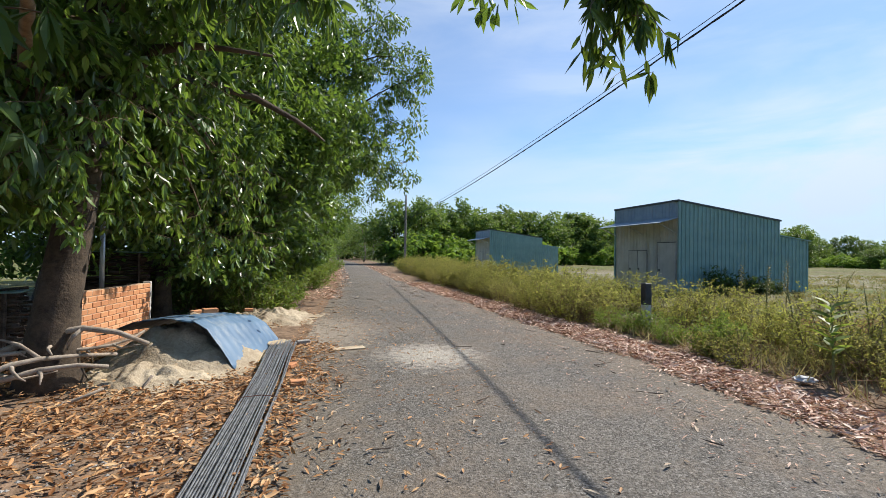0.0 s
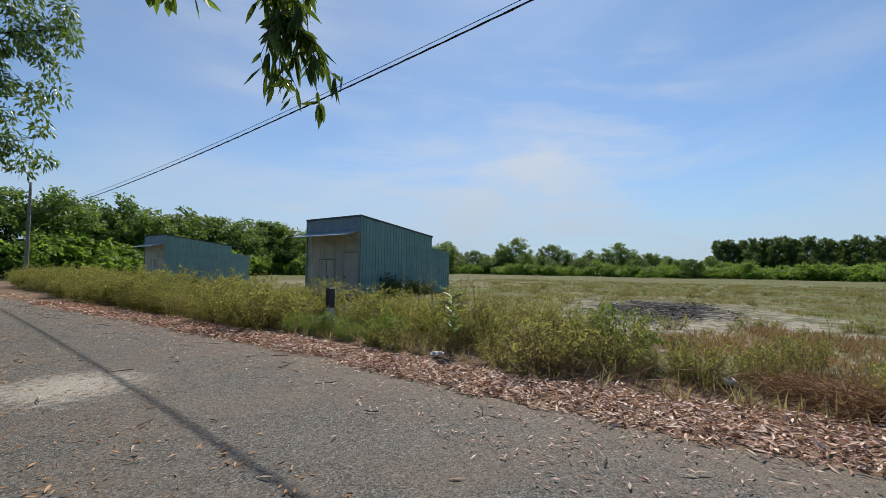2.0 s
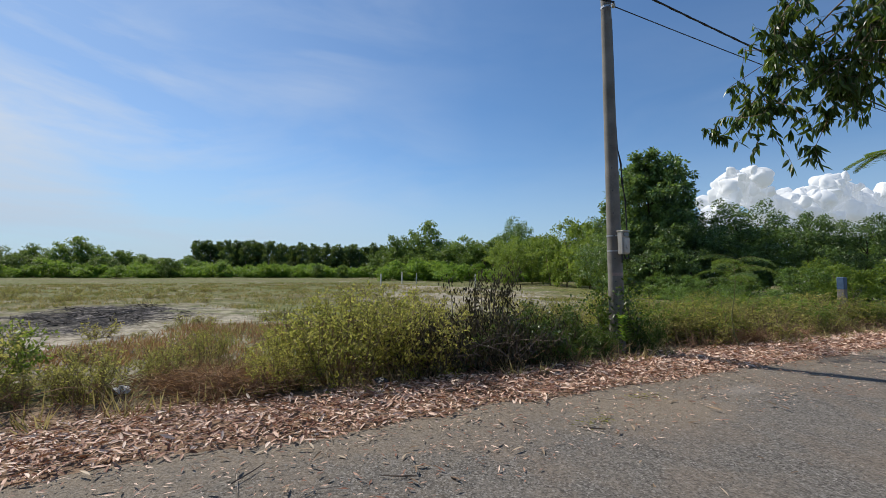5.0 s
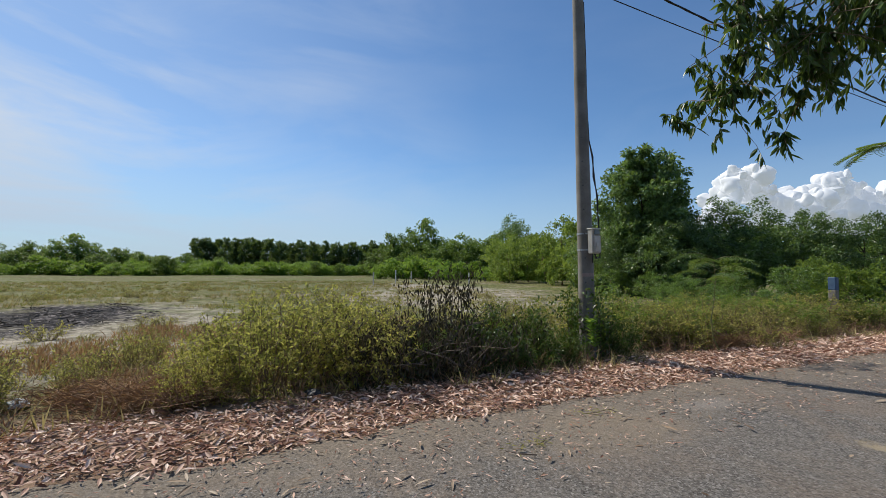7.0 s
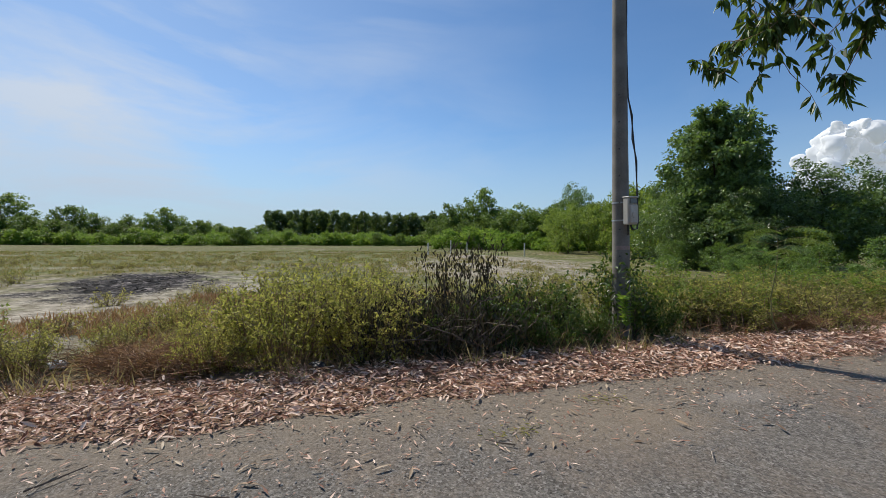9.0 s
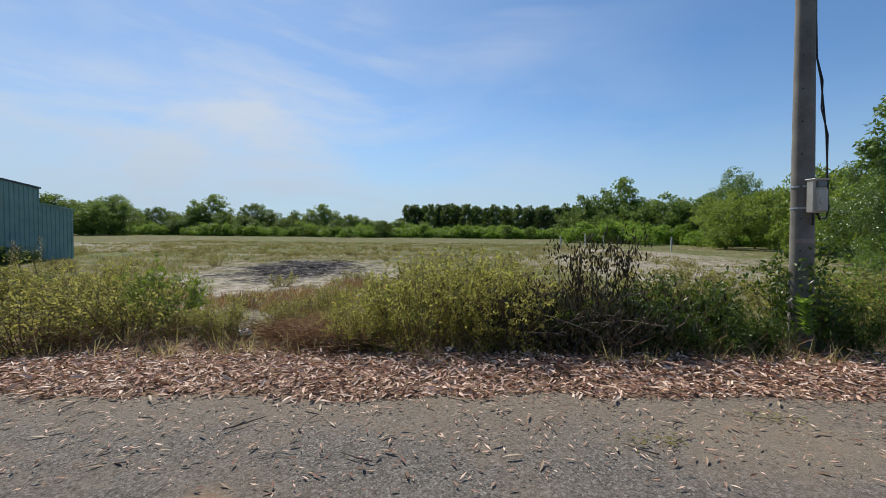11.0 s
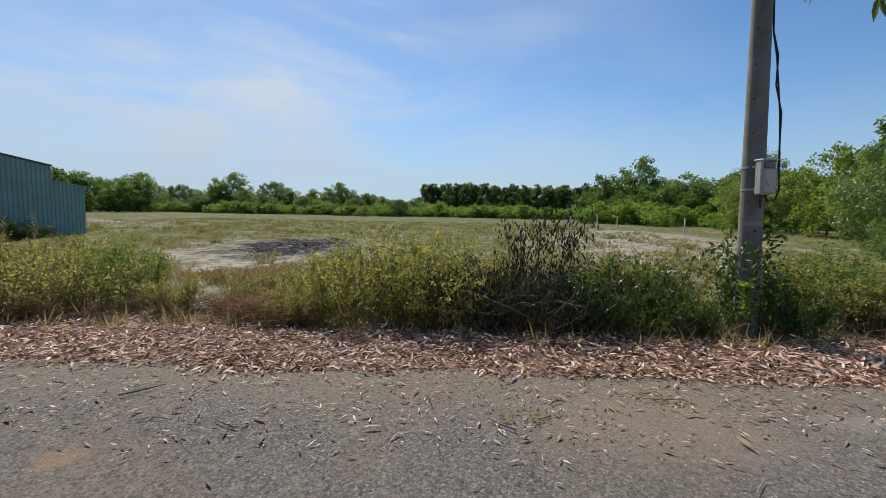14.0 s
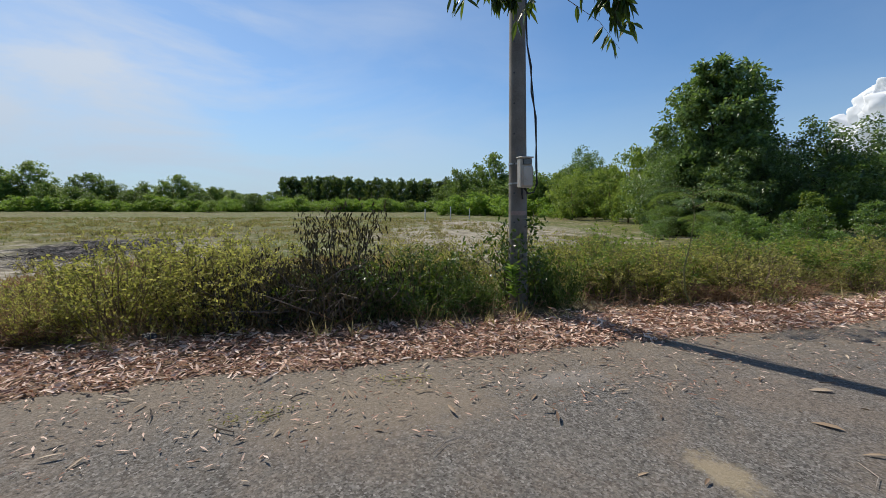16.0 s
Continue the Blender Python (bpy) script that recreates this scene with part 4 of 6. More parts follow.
for k, (x, y, r, n) in enumerate(((7.0, 0.28, 0.55, 260), (6.85, -0.15, 0.4, 170), (7.3, 0.75, 0.4, 130), (6.7, 3.4, 0.3, 90), (6.85, -9.6, 0.4, 120), (6.9, -11.2, 0.45, 120))):
    straw_clump(x, y, r, n, 700 + k, "flattened clump of reddish-brown dry grass on the verge" if r > 0.35 else "small tuft of reddish-brown dry grass")


def understory(seed, n, y0, y1):
    """Dead stalks and fallen twigs, brown and tangled, at the shrubs' feet."""
    rng = np.random.default_rng(seed)
    g = Geo()
    for _ in range(n):
        y = rng.uniform(y0, y1)
        x = road_edges(y)[1] + 1.15 + 1.3 * rng.random() ** 1.3
        if noise.noise((x * 0.8, y * 0.8, 6.0)) < -0.25:
            continue
        z = max(0.0, ground_height(x, y))
        d = np.array([rng.normal() * 0.16, rng.normal() * 0.2, 0.05 + 0.32 * rng.random() ** 1.6])
        g.put(*rail(limb_path(rng, (x, y, z), (x + d[0], y + d[1], z + d[2]), 0.14, 4), [0.005, 0.0045, 0.0035, 0.002], 3, False))
    return tagged(part("dead_stalks", g, STRAW), "tangle of thin brown dead stalks under the verge shrubs", "dead stalks", kind="stuff")


understory(720, 3600, -16, 20)


def green_spray(x, y, seed):
    """A fallen twig with fresh leaves, flat on the asphalt."""
    rng = np.random.default_rng(seed)
    ob = thing("fallen_twig", "fallen green leafy twig flattened on the asphalt", "twig", "fallen green twigs", pose(x, y, 0.02, 0, 0, rng.random() * 360))
    p = limb_path(rng, (-0.2, 0, 0.008), (0.22, 0.03, 0.012), 0.08, 6)
    part("stem", geo_of(rail(p, [0.004, 0.004, 0.003, 0.003, 0.002, 0.001], 4)), STEM, ob)
    g, n = Geo(), 46
    P = np.array(p)[rng.integers(0, 6, n)] + rng.normal(size=(n, 3)) * np.array([0.07, 0.06, 0.003])
    P[:, 2] = np.abs(P[:, 2]) + 0.006
    blades(g, P, rng.normal(size=(n, 3)) * np.array([1, 1, 0.1]), np.repeat([[0, 0, 1.0]], n, 0) + rng.normal(size=(n, 3)) * 0.25, 0.05, 0.014)
    part("foliage", g, LEAF_OLIVE, ob)


for k, (x, y) in enumerate(((4.35, -2.96), (4.76, -4.1))):
    green_spray(x, y, 740 + k)
for k, (x, y, w) in enumerate(((3.29, -6.81, 25), (3.75, -7.4, 60))):
    g = Geo()
    blades(g, np.array([[-0.09, 0, 0.012]]), np.array([[1.0, 0.1, 0.06]]), np.array([[0.15, 0.1, 1.0]]), 0.19, 0.055, True)
    tagged(part("fallen_leaf", g, LITTER_ROAD, at=pose(x, y, 0.016, 0, 0, w)), "single broad yellowish dry leaf on the asphalt", "leaf", "single leaves on the road")


# dead bush beside the large shrub
def dead_bush():
    rng = np.random.default_rng(71)
    ob = thing("dead_shrub", "withered dark shrub of tangled grey twigs and shrivelled leaves", "shrub", at=pose(7.1, -3.3, 0.02) @ Matrix.Diagonal((1.1, 1.15, 1.1, 1)))
    wood, leaf = Geo(), Geo()
    P = []
    for k in range(190):
        w, rr = rng.random() * 6.28, 1.0 * math.sqrt(rng.random())
        a = (math.cos(w) * rr * 0.7, math.sin(w) * rr * 1.0 + 0.15, rng.random() * 0.25)
        b = (a[0] + rng.normal() * 0.28, a[1] + rng.normal() * 0.34, 0.25 + 0.55 * rng.random())
        p = limb_path(rng, a, b, 0.16, 5)
        wood.put(*rail(p, [0.010, 0.008, 0.006, 0.004, 0.002], 4, False))
        P += [p[2], p[3], p[4]]
    for k in range(9):
        x, y = 0.25 + rng.normal() * 0.16, -0.5 + 0.95 * k / 8 - 0.25
        p = limb_path(rng, (x * 0.6, y * 0.7, 0.1), (x, y, 1.02 + 0.34 * rng.random()), 0.05, 6)
        wood.put(*rail(p, [0.013, 0.011, 0.009, 0.007, 0.005, 0.002], 4, False))
        for q in p[3:]:
            for _ in range(9):
                P.append((q[0] + rng.normal() * 0.06, q[1] + rng.normal() * 0.07, q[2] + rng.normal() * 0.07))
    part("wood", wood, DEAD, ob)
    low = np.stack([rng.normal(size=900) * 0.36, rng.normal(size=900) * 0.6 + 0.12, 0.06 + 0.55 * rng.random(900)], 1)
    P = np.concatenate([np.repeat(np.array(P), 3, axis=0), np.repeat(low, 4, axis=0)])
    P = P + rng.normal(size=P.shape) * 0.05
    blades(leaf, P, rng.normal(size=P.shape) * 0.35 + np.array([0, 0, -1.0]), rng.normal(size=P.shape), 0.09 * (0.5 + 0.8 * rng.random(len(P))), 0.024)
    part("withered_leaves", leaf, LEAF_DARK, ob)


dead_bush()


def leafy_sapling(name, label, x, y, h, n, L, W, mat, seed, pinnate=False):
    rng = np.random.default_rng(seed)
    ob = thing(name, label, "sapling", at=pose(x, y, ground_height(x, y)))
    wood, leaf = Geo(), Geo()
    stem = limb_path(rng, (0, 0, -0.05), (0.06, 0.08, h), 0.05, 6)
    wood.put(*rail(stem, [0.016, 0.014, 0.012, 0.01, 0.007, 0.003], 5))
    if pinnate:
        for k in range(9):
            w, s = k * 2.4, 0.74 + 0.26 * k / 8
            b = np.array(stem[0]) + (np.array(stem[-1]) - np.array(stem[0])) * s
            ln = 0.88 * (0.7 + 0.5 * rng.random())
            d = np.array([math.cos(w), math.sin(w), 0.55])
            fr = [b + d * ln * q + np.array([0, 0, -0.66 * q * q * ln]) for q in (0, 0.25, 0.5, 0.75, 1.0)]
            wood.put(*rail([tuple(p) for p in fr], [0.005, 0.004, 0.003, 0.002, 0.001], 3, False))
            for q in np.linspace(0.18, 1.0, 13):
                i = min(3, int(q * 4))
                c = fr[i] + (fr[i + 1] - fr[i]) * (q * 4 - i)
                side = np.array([-d[1], d[0], 0.0])
                for sg in (-1, 1):
                    pl = 0.17 * math.sin(math.pi * min(0.95, 0.25 + 0.7 * q))
                    r = np.linspace(0.1, 1, 9)[:, None]
                    out = side * sg + d * np.array([0.45, 0.45, 0]) + np.array([0, 0, -0.25 - 0.2 * rng.random()])
                    P = c + out * pl * 1.15 * r
                    for t2 in (-1, 1):
                        blades(leaf, P, np.repeat([d * t2 + out * 0.6], 9, 0), np.repeat([[0, 0, 1.0]], 9, 0) + rng.normal(size=(9, 3)) * 0.15, 0.032, 0.012)
    else:
        P, D = [], []
        for k in range(n):
            s = 0.35 + 0.65 * (k + 0.5) / n
            w = k * 2.4
            P.append(np.array(stem[-1]) * s)
            D.append((math.cos(w), math.sin(w), 0.55))
        blades(leaf, np.array(P), np.array(D), np.repeat([[0, 0, 1.0]], n, 0) + rng.normal(size=(n, 3)) * 0.2, L, W, True)
    part("stem", wood, STEM_GREEN, ob)
    part("foliage", leaf, mat, ob)


leafy_sapling("fern_leaved_sapling", "small sapling with feathery twice-pinnate green fronds", 6.45, -8.75, 1.76, 0, 0, 0, LEAF_FAR, 81, True)
leafy_sapling("broad_leaved_plant", "broad-leaved milkweed plant among the shrubs", 6.62, 5.1, 0.95, 20, 0.24, 0.10, LEAF_GREEN, 82)
leafy_sapling("climbing_plant", "bright lime-green young plant at the pole's foot", 6.72, -6.02, 0.68, 44, 0.14, 0.07, LEAF_BRIGHT, 83)
for k, (x, y, h) in enumerate(((8.6, 7.2, 1.25), (9.1, 7.9, 1.35), (9.6, 7.0, 1.2), (10.2, 8.4, 1.4), (8.9, 6.2, 1.15), (10.6, 7.4, 1.25), (8.2, 5.6, 1.1), (9.9, 9.2, 1.3))):
    leafy_sapling("seed_stalk_weed", "tall pale weed with dry seed stalk before the shed", x, y, h, 46, 0.075, 0.016, GRASS, 400 + k)


def vine():
    rng = np.random.default_rng(90)
    ob = thing("pole_vine", "dark-leaved creeper scrambling round the pole's foot", "creeper", at=pose(7.25, -6.3, 0))
    wood, leaf = Geo(), Geo()
    P = []
    for k in range(26):
        w, rr = rng.random() * 6.28, 0.12 + 0.55 * rng.random()
        p = limb_path(rng, (math.cos(w) * 0.2, math.sin(w) * 0.2, 0), (math.cos(w) * rr, math.sin(w) * rr * 1.3, 0.5 + 0.95 * rng.random() * (1.2 - rr)), 0.14, 6)
        wood.put(*rail(p, [0.008, 0.007, 0.006, 0.005, 0.004, 0.002], 4, False))
        P += p[1:]
    part("wood", wood, DEAD, ob)
    P = np.repeat(np.array(P), 11, axis=0) + rng.normal(size=(len(P) * 11, 3)) * 0.075
    blades(leaf, P, rng.normal(size=P.shape) + np.array([0, 0, -0.5]), rng.normal(size=P.shape) + np.array([0, 0, 0.7]), 0.085 * (0.6 + 0.8 * rng.random(len(P))), 0.042)
    part("foliage", leaf, LEAF_BACKLIT_DARK, ob)


vine()


# ---- utility poles and cables ----
PX, PY, LEAN = 7.12, -6.20, 1.5      # the pole leans a little to the north


def concrete_pole(x, y, h, r0, r1, label, lean=0.0):
    ob = thing("utility_pole", label, "utility pole", "poles along the road", pose(x, y, 0, -lean))
    n = 14
    part("shaft", geo_of(rail([(0, 0, -0.3)] + [(0, 0, h * k / 8) for k in range(9)], [r0] + [r0 + (r1 - r0) * k / 8 for k in range(9)], n)), CONCRETE, ob, smooth=True)
    hole = rail([(0, 0, 0), (0.008, 0, 0)], 0.014, 8)
    for k in range(9):
        z = 0.45 + 0.42 * k
        rr = r0 + (r1 - r0) * z / h
        part("bolt_hole", geo_of(rail([(-0.004 - rr * 0.72, rr * 0.72 + 0.004, z), (-rr * 0.6, rr * 0.6, z)], 0.013, 8)), DARKSTEEL, ob)
    for z in (h - 0.75, h - 1.1):
        rr = r0 + (r1 - r0) * z / h
        part("clamp_band", geo_of(rail([(0, 0, z - 0.02), (0, 0, z + 0.02)], rr + 0.006, n, False)), GALV, ob)
        part("hook", geo_of(rail([(-rr, 0, z), (-rr - 0.06, 0, z), (-rr - 0.09, 0, z - 0.05), (-rr - 0.06, 0, z - 0.08)], 0.009, 5)), GALV, ob)
        part("insulator", geo_of(rail([(-rr - 0.09, 0, z - 0.09), (-rr - 0.09, 0, z - 0.07), (-rr - 0.09, 0, z - 0.03), (-rr - 0.09, 0, z)], [0.02, 0.035, 0.035, 0.02], 8)), PLASTIC, ob)
    return ob


pole = concrete_pole(PX, PY, 7.6, 0.145, 0.085, "tall tapered grey concrete utility pole on the verge", LEAN)
zr = 1.42
rr = 0.145 - 0.06 * zr / 7.6
vs = [((rr + 0.002) * math.cos(w), (rr + 0.002) * math.sin(w), z) for z in (zr - 0.03, zr + 0.03) for w in [radians(110 + 14 * k) for k in range(9)]]
part("stencil", geo_of((vs[:9] + vs[9:], [(k, k + 1, k + 10, k + 9) for k in range(8)])), RED_PAINT, pole, "faded pink stencilled bar")
concrete_pole(7.6, 45.5, 7.6, 0.145, 0.085, "distant grey concrete utility pole half hidden by leaves")


def meter_box():
    ob = thing("electricity_meter_box", "pale grey plastic electricity meter box strapped to the pole", "meter box", at=pose(PX, PY + 0.05, 1.99, -LEAN) @ pose(0, 0, 0, 0, 0, 98))
    part("body", geo_of(slab(-0.098, 0.098, 0.13, 0.24, -0.21, 0.21, 0.015)), PLASTIC, ob)
    part("cover", geo_of(slab(-0.085, 0.085, 0.242, 0.27, -0.195, 0.10, 0.02)), PLASTIC, ob)
    part("window", geo_of(slab(-0.07, 0.07, 0.242, 0.262, 0.115, 0.19, 0.006)), DARK_GLASS, ob, "smoky clear meter window")
    part("dial", geo_of(rail([(0, 0.27, -0.06), (0, 0.282, -0.06)], 0.05, 16)), PLASTIC, ob)
    part("hood", geo_of(slab(-0.105, 0.105, 0.12, 0.265, 0.205, 0.225, 0.006)), PLASTIC, ob)
    for z in (-0.14, 0.14):
        part("strap", geo_of(rail([(0, 0, z - 0.012), (0, 0, z + 0.012)], 0.138, 16, False)), GALV, ob)
    part("conduit", geo_of(rail([(0.05, 0.19, -0.21), (0.05, 0.19, -0.3), (0.02, 0.16, -0.36)], 0.014, 8)), CABLE, ob)


meter_box()


def sag_points(a, b, sag, n=28):
    a, b = Vector(a), Vector(b)
    return [a + (b - a) * (k / n) - Vector((0, 0, sag * 4 * (k / n) * (1 - k / n))) for k in range(n + 1)]


def cable(label, pts, r, bundle=False):
    g = Geo()
    if bundle:
        for j in range(3):
            g.put(*rail([Vector(p) + Vector((0.012 * math.cos(k * 1.9 + j * 2.1), 0, 0.012 * math.sin(k * 1.9 + j * 2.1))) for k, p in enumerate(pts)], r * 0.72, 5))
    else:
        g.put(*rail(pts, r, 5))
    return tagged(part("overhead_cable", g, CABLE, smooth=True), label, "cable", "overhead cables")


cable("thick black twisted overhead power cable along the road", sag_points((PX - 0.2, PY + 0.17, 6.5), (7.4, 45.5, 5.05), 0.8, 90), 0.014, True)
cable("thin black overhead telephone wire above the power cable", sag_points((PX - 0.12, PY + 0.17, 6.62), (7.45, 45.5, 5.3), 0.8), 0.007)
cable("thick black twisted overhead power cable along the road", sag_points((PX + 0.15, PY + 0.17, 7.3), (6.6, -52, 6.6), 1.0, 90), 0.018, True)
cable("thin black overhead telephone wire running south", sag_points((PX - 0.2, PY + 0.17, 6.42), (6.4, -52, 6.2), 0.5), 0.010)
for k, (out, label) in enumerate(((0.0, "black service cable hanging down beside the pole to the meter"), (0.022, "second thin black cable twisted round the service cable"))):
    drop = [(6.3, 0.02, 0.105), (5.2, 0.02, 0.115), (4.3, 0.02, 0.125), (3.8, 0.03, 0.135), (3.5, 0.05, 0.175), (3.15, 0.05, 0.215), (2.8, 0.06, 0.245), (2.45, 0.06, 0.262), (2.1, 0.07, 0.27), (1.85, 0.10, 0.25), (1.72, 0.15, 0.18), (1.70, 0.19, 0.08), (1.78, 0.21, 0.0)]
    cable(label, [(PX - a - 0.4 * out * math.cos(3.1 * n), PY + math.tan(radians(LEAN)) * z - b - out * math.sin(2.2 * n), z) for n, (z, a, b) in enumerate(drop)], 0.011)


# ---- sheet-steel sheds ----
def ribbed(a, b, z0a, z1a, z1b, pitch=0.2, depth=0.03):
    """A wall of trapezoid-ribbed sheet from a to b on plan; its top runs from z1a to z1b."""
    a, b = Vector((*a, 0)), Vector((*b, 0))
    d = b - a
    ln = d.length
    d.normalize()
    n = Vector((d.y, -d.x, 0))
    vs, s = [], 0.0
    prof = ((0.0, 0), (0.62, 0), (0.70, 1), (0.92, 1))
    while s < ln - 1e-6:
        for q, o in prof:
            p = s + q * pitch
            if p <= ln:
                vs.append((p, o))
        s += pitch
    vs.append((ln, 0))
    out = []
    for p, o in vs:
        c = a + d * p + n * (o * depth)
        out += [(c.x, c.y, z0a), (c.x, c.y, z1a + (z1b - z1a) * p / ln)]
    return out, [(2 * k, 2 * k + 2, 2 * k + 3, 2 * k + 1) for k in range(len(vs) - 1)]


def steel_shed(x, y, w, label, rot=0.0):
    """Front towards the road (-x), w wide along y, with a lower annex at the back."""
    ob = thing("steel_shed", label, "shed", "sheds in the field", pose(x, y, 0.0, 0, 0, rot))
    D1, D2, H0, H1, H2, H3 = 5.2, 6.88, 3.85, 3.2, 2.55, 2.35
    part("side_wall", geo_of(ribbed((0, 0), (D1, 0), 0, H0, H1)), TEAL, ob)
    part("side_wall", geo_of(ribbed((D1, w), (0, w), 0, H1, H0)), TEAL, ob)
    part("rear_wall", geo_of(ribbed((D1, 0), (D1, w), 0, H1, H1)), TEAL, ob)
    part("annex_wall", geo_of(ribbed((D1 + 0.02, 0.03), (D2, 0.03), 0, H2, H3)), TEAL, ob)
    part("annex_wall", geo_of(ribbed((D2, 0.03), (D2, w - 0.03), 0, H3, H3)), TEAL, ob)
    part("annex_wall", geo_of(ribbed((D2, w - 0.03), (D1 + 0.02, w - 0.03), 0, H3, H2)), TEAL, ob)
    part("fascia", geo_of(ribbed((0, w), (0, 0), H0 - 0.72, H0 - 0.08, H0, 0.2, 0.015)), BLUEGREY, ob, "blue-grey ribbed fascia above the awning")
    part("front_wall", geo_of(ribbed((0.03, w), (0.03, 0.02), 0, H0 - 0.7, H0 - 0.7, 0.22, 0.015)), GREYBOARD, ob, "dull grey sheet front")
    part("roof", geo_of(([(-0.06, -0.06, H0 + 0.02), (D1 + 0.05, -0.06, H1 + 0.02), (D1 + 0.05, w + 0.06, H1 + 0.02), (-0.06, w + 0.06, H0 + 0.02),
                          (-0.06, -0.06, H0 - 0.05), (D1 + 0.05, -0.06, H1 - 0.05), (D1 + 0.05, w + 0.06, H1 - 0.05), (-0.06, w + 0.06, H0 - 0.05)],
                         [(0, 1, 2, 3), (7, 6, 5, 4), (0, 4, 5, 1), (1, 5, 6, 2), (2, 6, 7, 3), (3, 7, 4, 0)])), DARKSTEEL, ob, "dark edge trim and low roof")
    part("annex_roof", geo_of(([(D1 + 0.03, -0.04, H2 + 0.02), (D2 + 0.06, -0.04, H3 + 0.02), (D2 + 0.06, w + 0.02, H3 + 0.02), (D1 + 0.03, w + 0.02, H2 + 0.02),
                                (D1 + 0.03, -0.04, H2 - 0.03), (D2 + 0.06, -0.04, H3 - 0.03), (D2 + 0.06, w + 0.02, H3 - 0.03), (D1 + 0.03, w + 0.02, H2 - 0.03)],
                               [(0, 1, 2, 3), (7, 6, 5, 4), (0, 4, 5, 1), (1, 5, 6, 2), (2, 6, 7, 3), (3, 7, 4, 0)])), TEAL, ob)
    for yy in (-0.02, w + 0.02):
        part("corner_trim", geo_of(slab(-0.035, 0.05, yy - 0.035, yy + 0.035, 0, H0 - 0.06, 0.006)), TEAL, ob)
    za, zb = H0 - 0.7, H0 - 0.95
    part("awning", geo_of(([(-0.02, 0.0, za), (-0.95, 0.0, zb), (-0.95, w, zb), (-0.02, w, za), (-0.02, 0.0, za - 0.03), (-0.95, 0.0, zb - 0.03), (-0.95, w, zb - 0.03), (-0.02, w, za - 0.03)],
                           [(0, 1, 2, 3), (7, 6, 5, 4), (0, 4, 5, 1), (1, 5, 6, 2), (2, 6, 7, 3), (3, 7, 4, 0)])), BLUEGREY, ob, "sloping blue-grey sheet awning")
    for yy in (0.12, w * 0.5, w - 0.12):
        part("awning_brace", geo_of(rail([(-0.05, yy, za - 0.62), (-0.8, yy, zb - 0.05)], 0.02, 6)), GALV, ob)
    for y0, y1, z1, hand in ((0.12, 1.12, 2.12, 0.95), (1.85, 2.42, 1.78, 0), (2.46, 3.02, 1.78, 0)):
        if y1 < w:
            d = part("door", geo_of(slab(-0.035, 0.005, y0, y1, 0.05, z1, 0.006)), GREYBOARD, ob, "grey sheet door")
            part("door_trim", geo_of(slab(-0.05, -0.02, y0 - 0.03, y1 + 0.03, z1 + 0.005, z1 + 0.03, 0.004)), DARKSTEEL, d)
            part("lock", geo_of(slab(-0.06, -0.034, y1 - 0.14, y1 - 0.06, 0.9, 1.0, 0.006)), DARKSTEEL, d)
            part("door_edge", geo_of(slab(-0.043, -0.034, y1 - 0.006, y1 + 0.006, 0.05, z1, 0.002)), DARKSTEEL, d)
    return ob


steel_shed(14.32, 16.0, 4.1, "teal ribbed sheet-steel shed with grey front and awning")
steel_shed(14.3, 38.4, 4.1, "second teal ribbed steel shed farther along the field")


# ---- road marker posts ----
def marker(x, y, h, w, lean, cap, label, rz=0, cut=0.56, body=WHITE_CONC):
    ob = thing("marker_post", label, "marker post", "roadside marker posts", pose(x, y, ground_height(x, y) - 0.05, lean, lean * 0.5, rz))
    part("shaft", geo_of(slab(-w / 2, w / 2, -w / 2, w / 2, 0, h * cut, 0.012)), body, ob)
    part("cap", geo_of(slab(-w / 2 - 0.002, w / 2 + 0.002, -w / 2 - 0.002, w / 2 + 0.002, h * cut + 0.002, h, 0.014)), cap, ob, "painted cap")


marker(7.06, 8.85, 1.02, 0.15, 0, BLACK_PAINT, "white concrete marker post with a faded black cap")
marker(7.55, -15.2, 1.42, 0.17, 1, BLUE_PAINT, "grey concrete marker post with a faded blue cap", cut=0.76, body=CONCRETE)
marker(7.3, -17.8, 1.25, 0.16, 7, WHITE_CONC, "leaning whitewashed concrete post on the verge")
for x, y, h in ((46.0, -15.5, 1.5), (52.0, -19.5, 1.4), (38.5, -20.5, 1.3), (41.5, -11.8, 1.3)):
    tagged(part("boundary_stake", geo_of(slab(-0.05, 0.05, -0.05, 0.05, 0, h, 0.01)), WHITE_CONC, at=pose(x, y, ground_height(x, y) - 0.05)), "slim whitewashed boundary stake standing in the field", "stake", "boundary stakes")


# ---- litter ----
def rag(x, y, s, mat, label, seed):
    rng = random.Random(seed)
    bm = bmesh.new()
    bmesh.ops.create_icosphere(bm, subdivisions=3, radius=s)
    for v in bm.verts:
        k = 1 + 0.5 * noise.noise(v.co * (4 / s * 0.4) + Vector((seed, 0, 0)))
        v.co = Vector((v.co.x * k * 1.3, v.co.y * k, max(-0.25 * s, v.co.z * k * 0.6)))
    g = geo_of(([tuple(v.co) for v in bm.verts], [tuple(v.index for v in f.verts) for f in bm.faces]))
    bm.free()
    tagged(part("plastic_bag", g, mat, at=pose(x, y, max(0, ground_height(x, y)) + 0.03 + s * 0.2, 0, 0, rng.random() * 360)), label, "plastic bag", "litter on the verge")


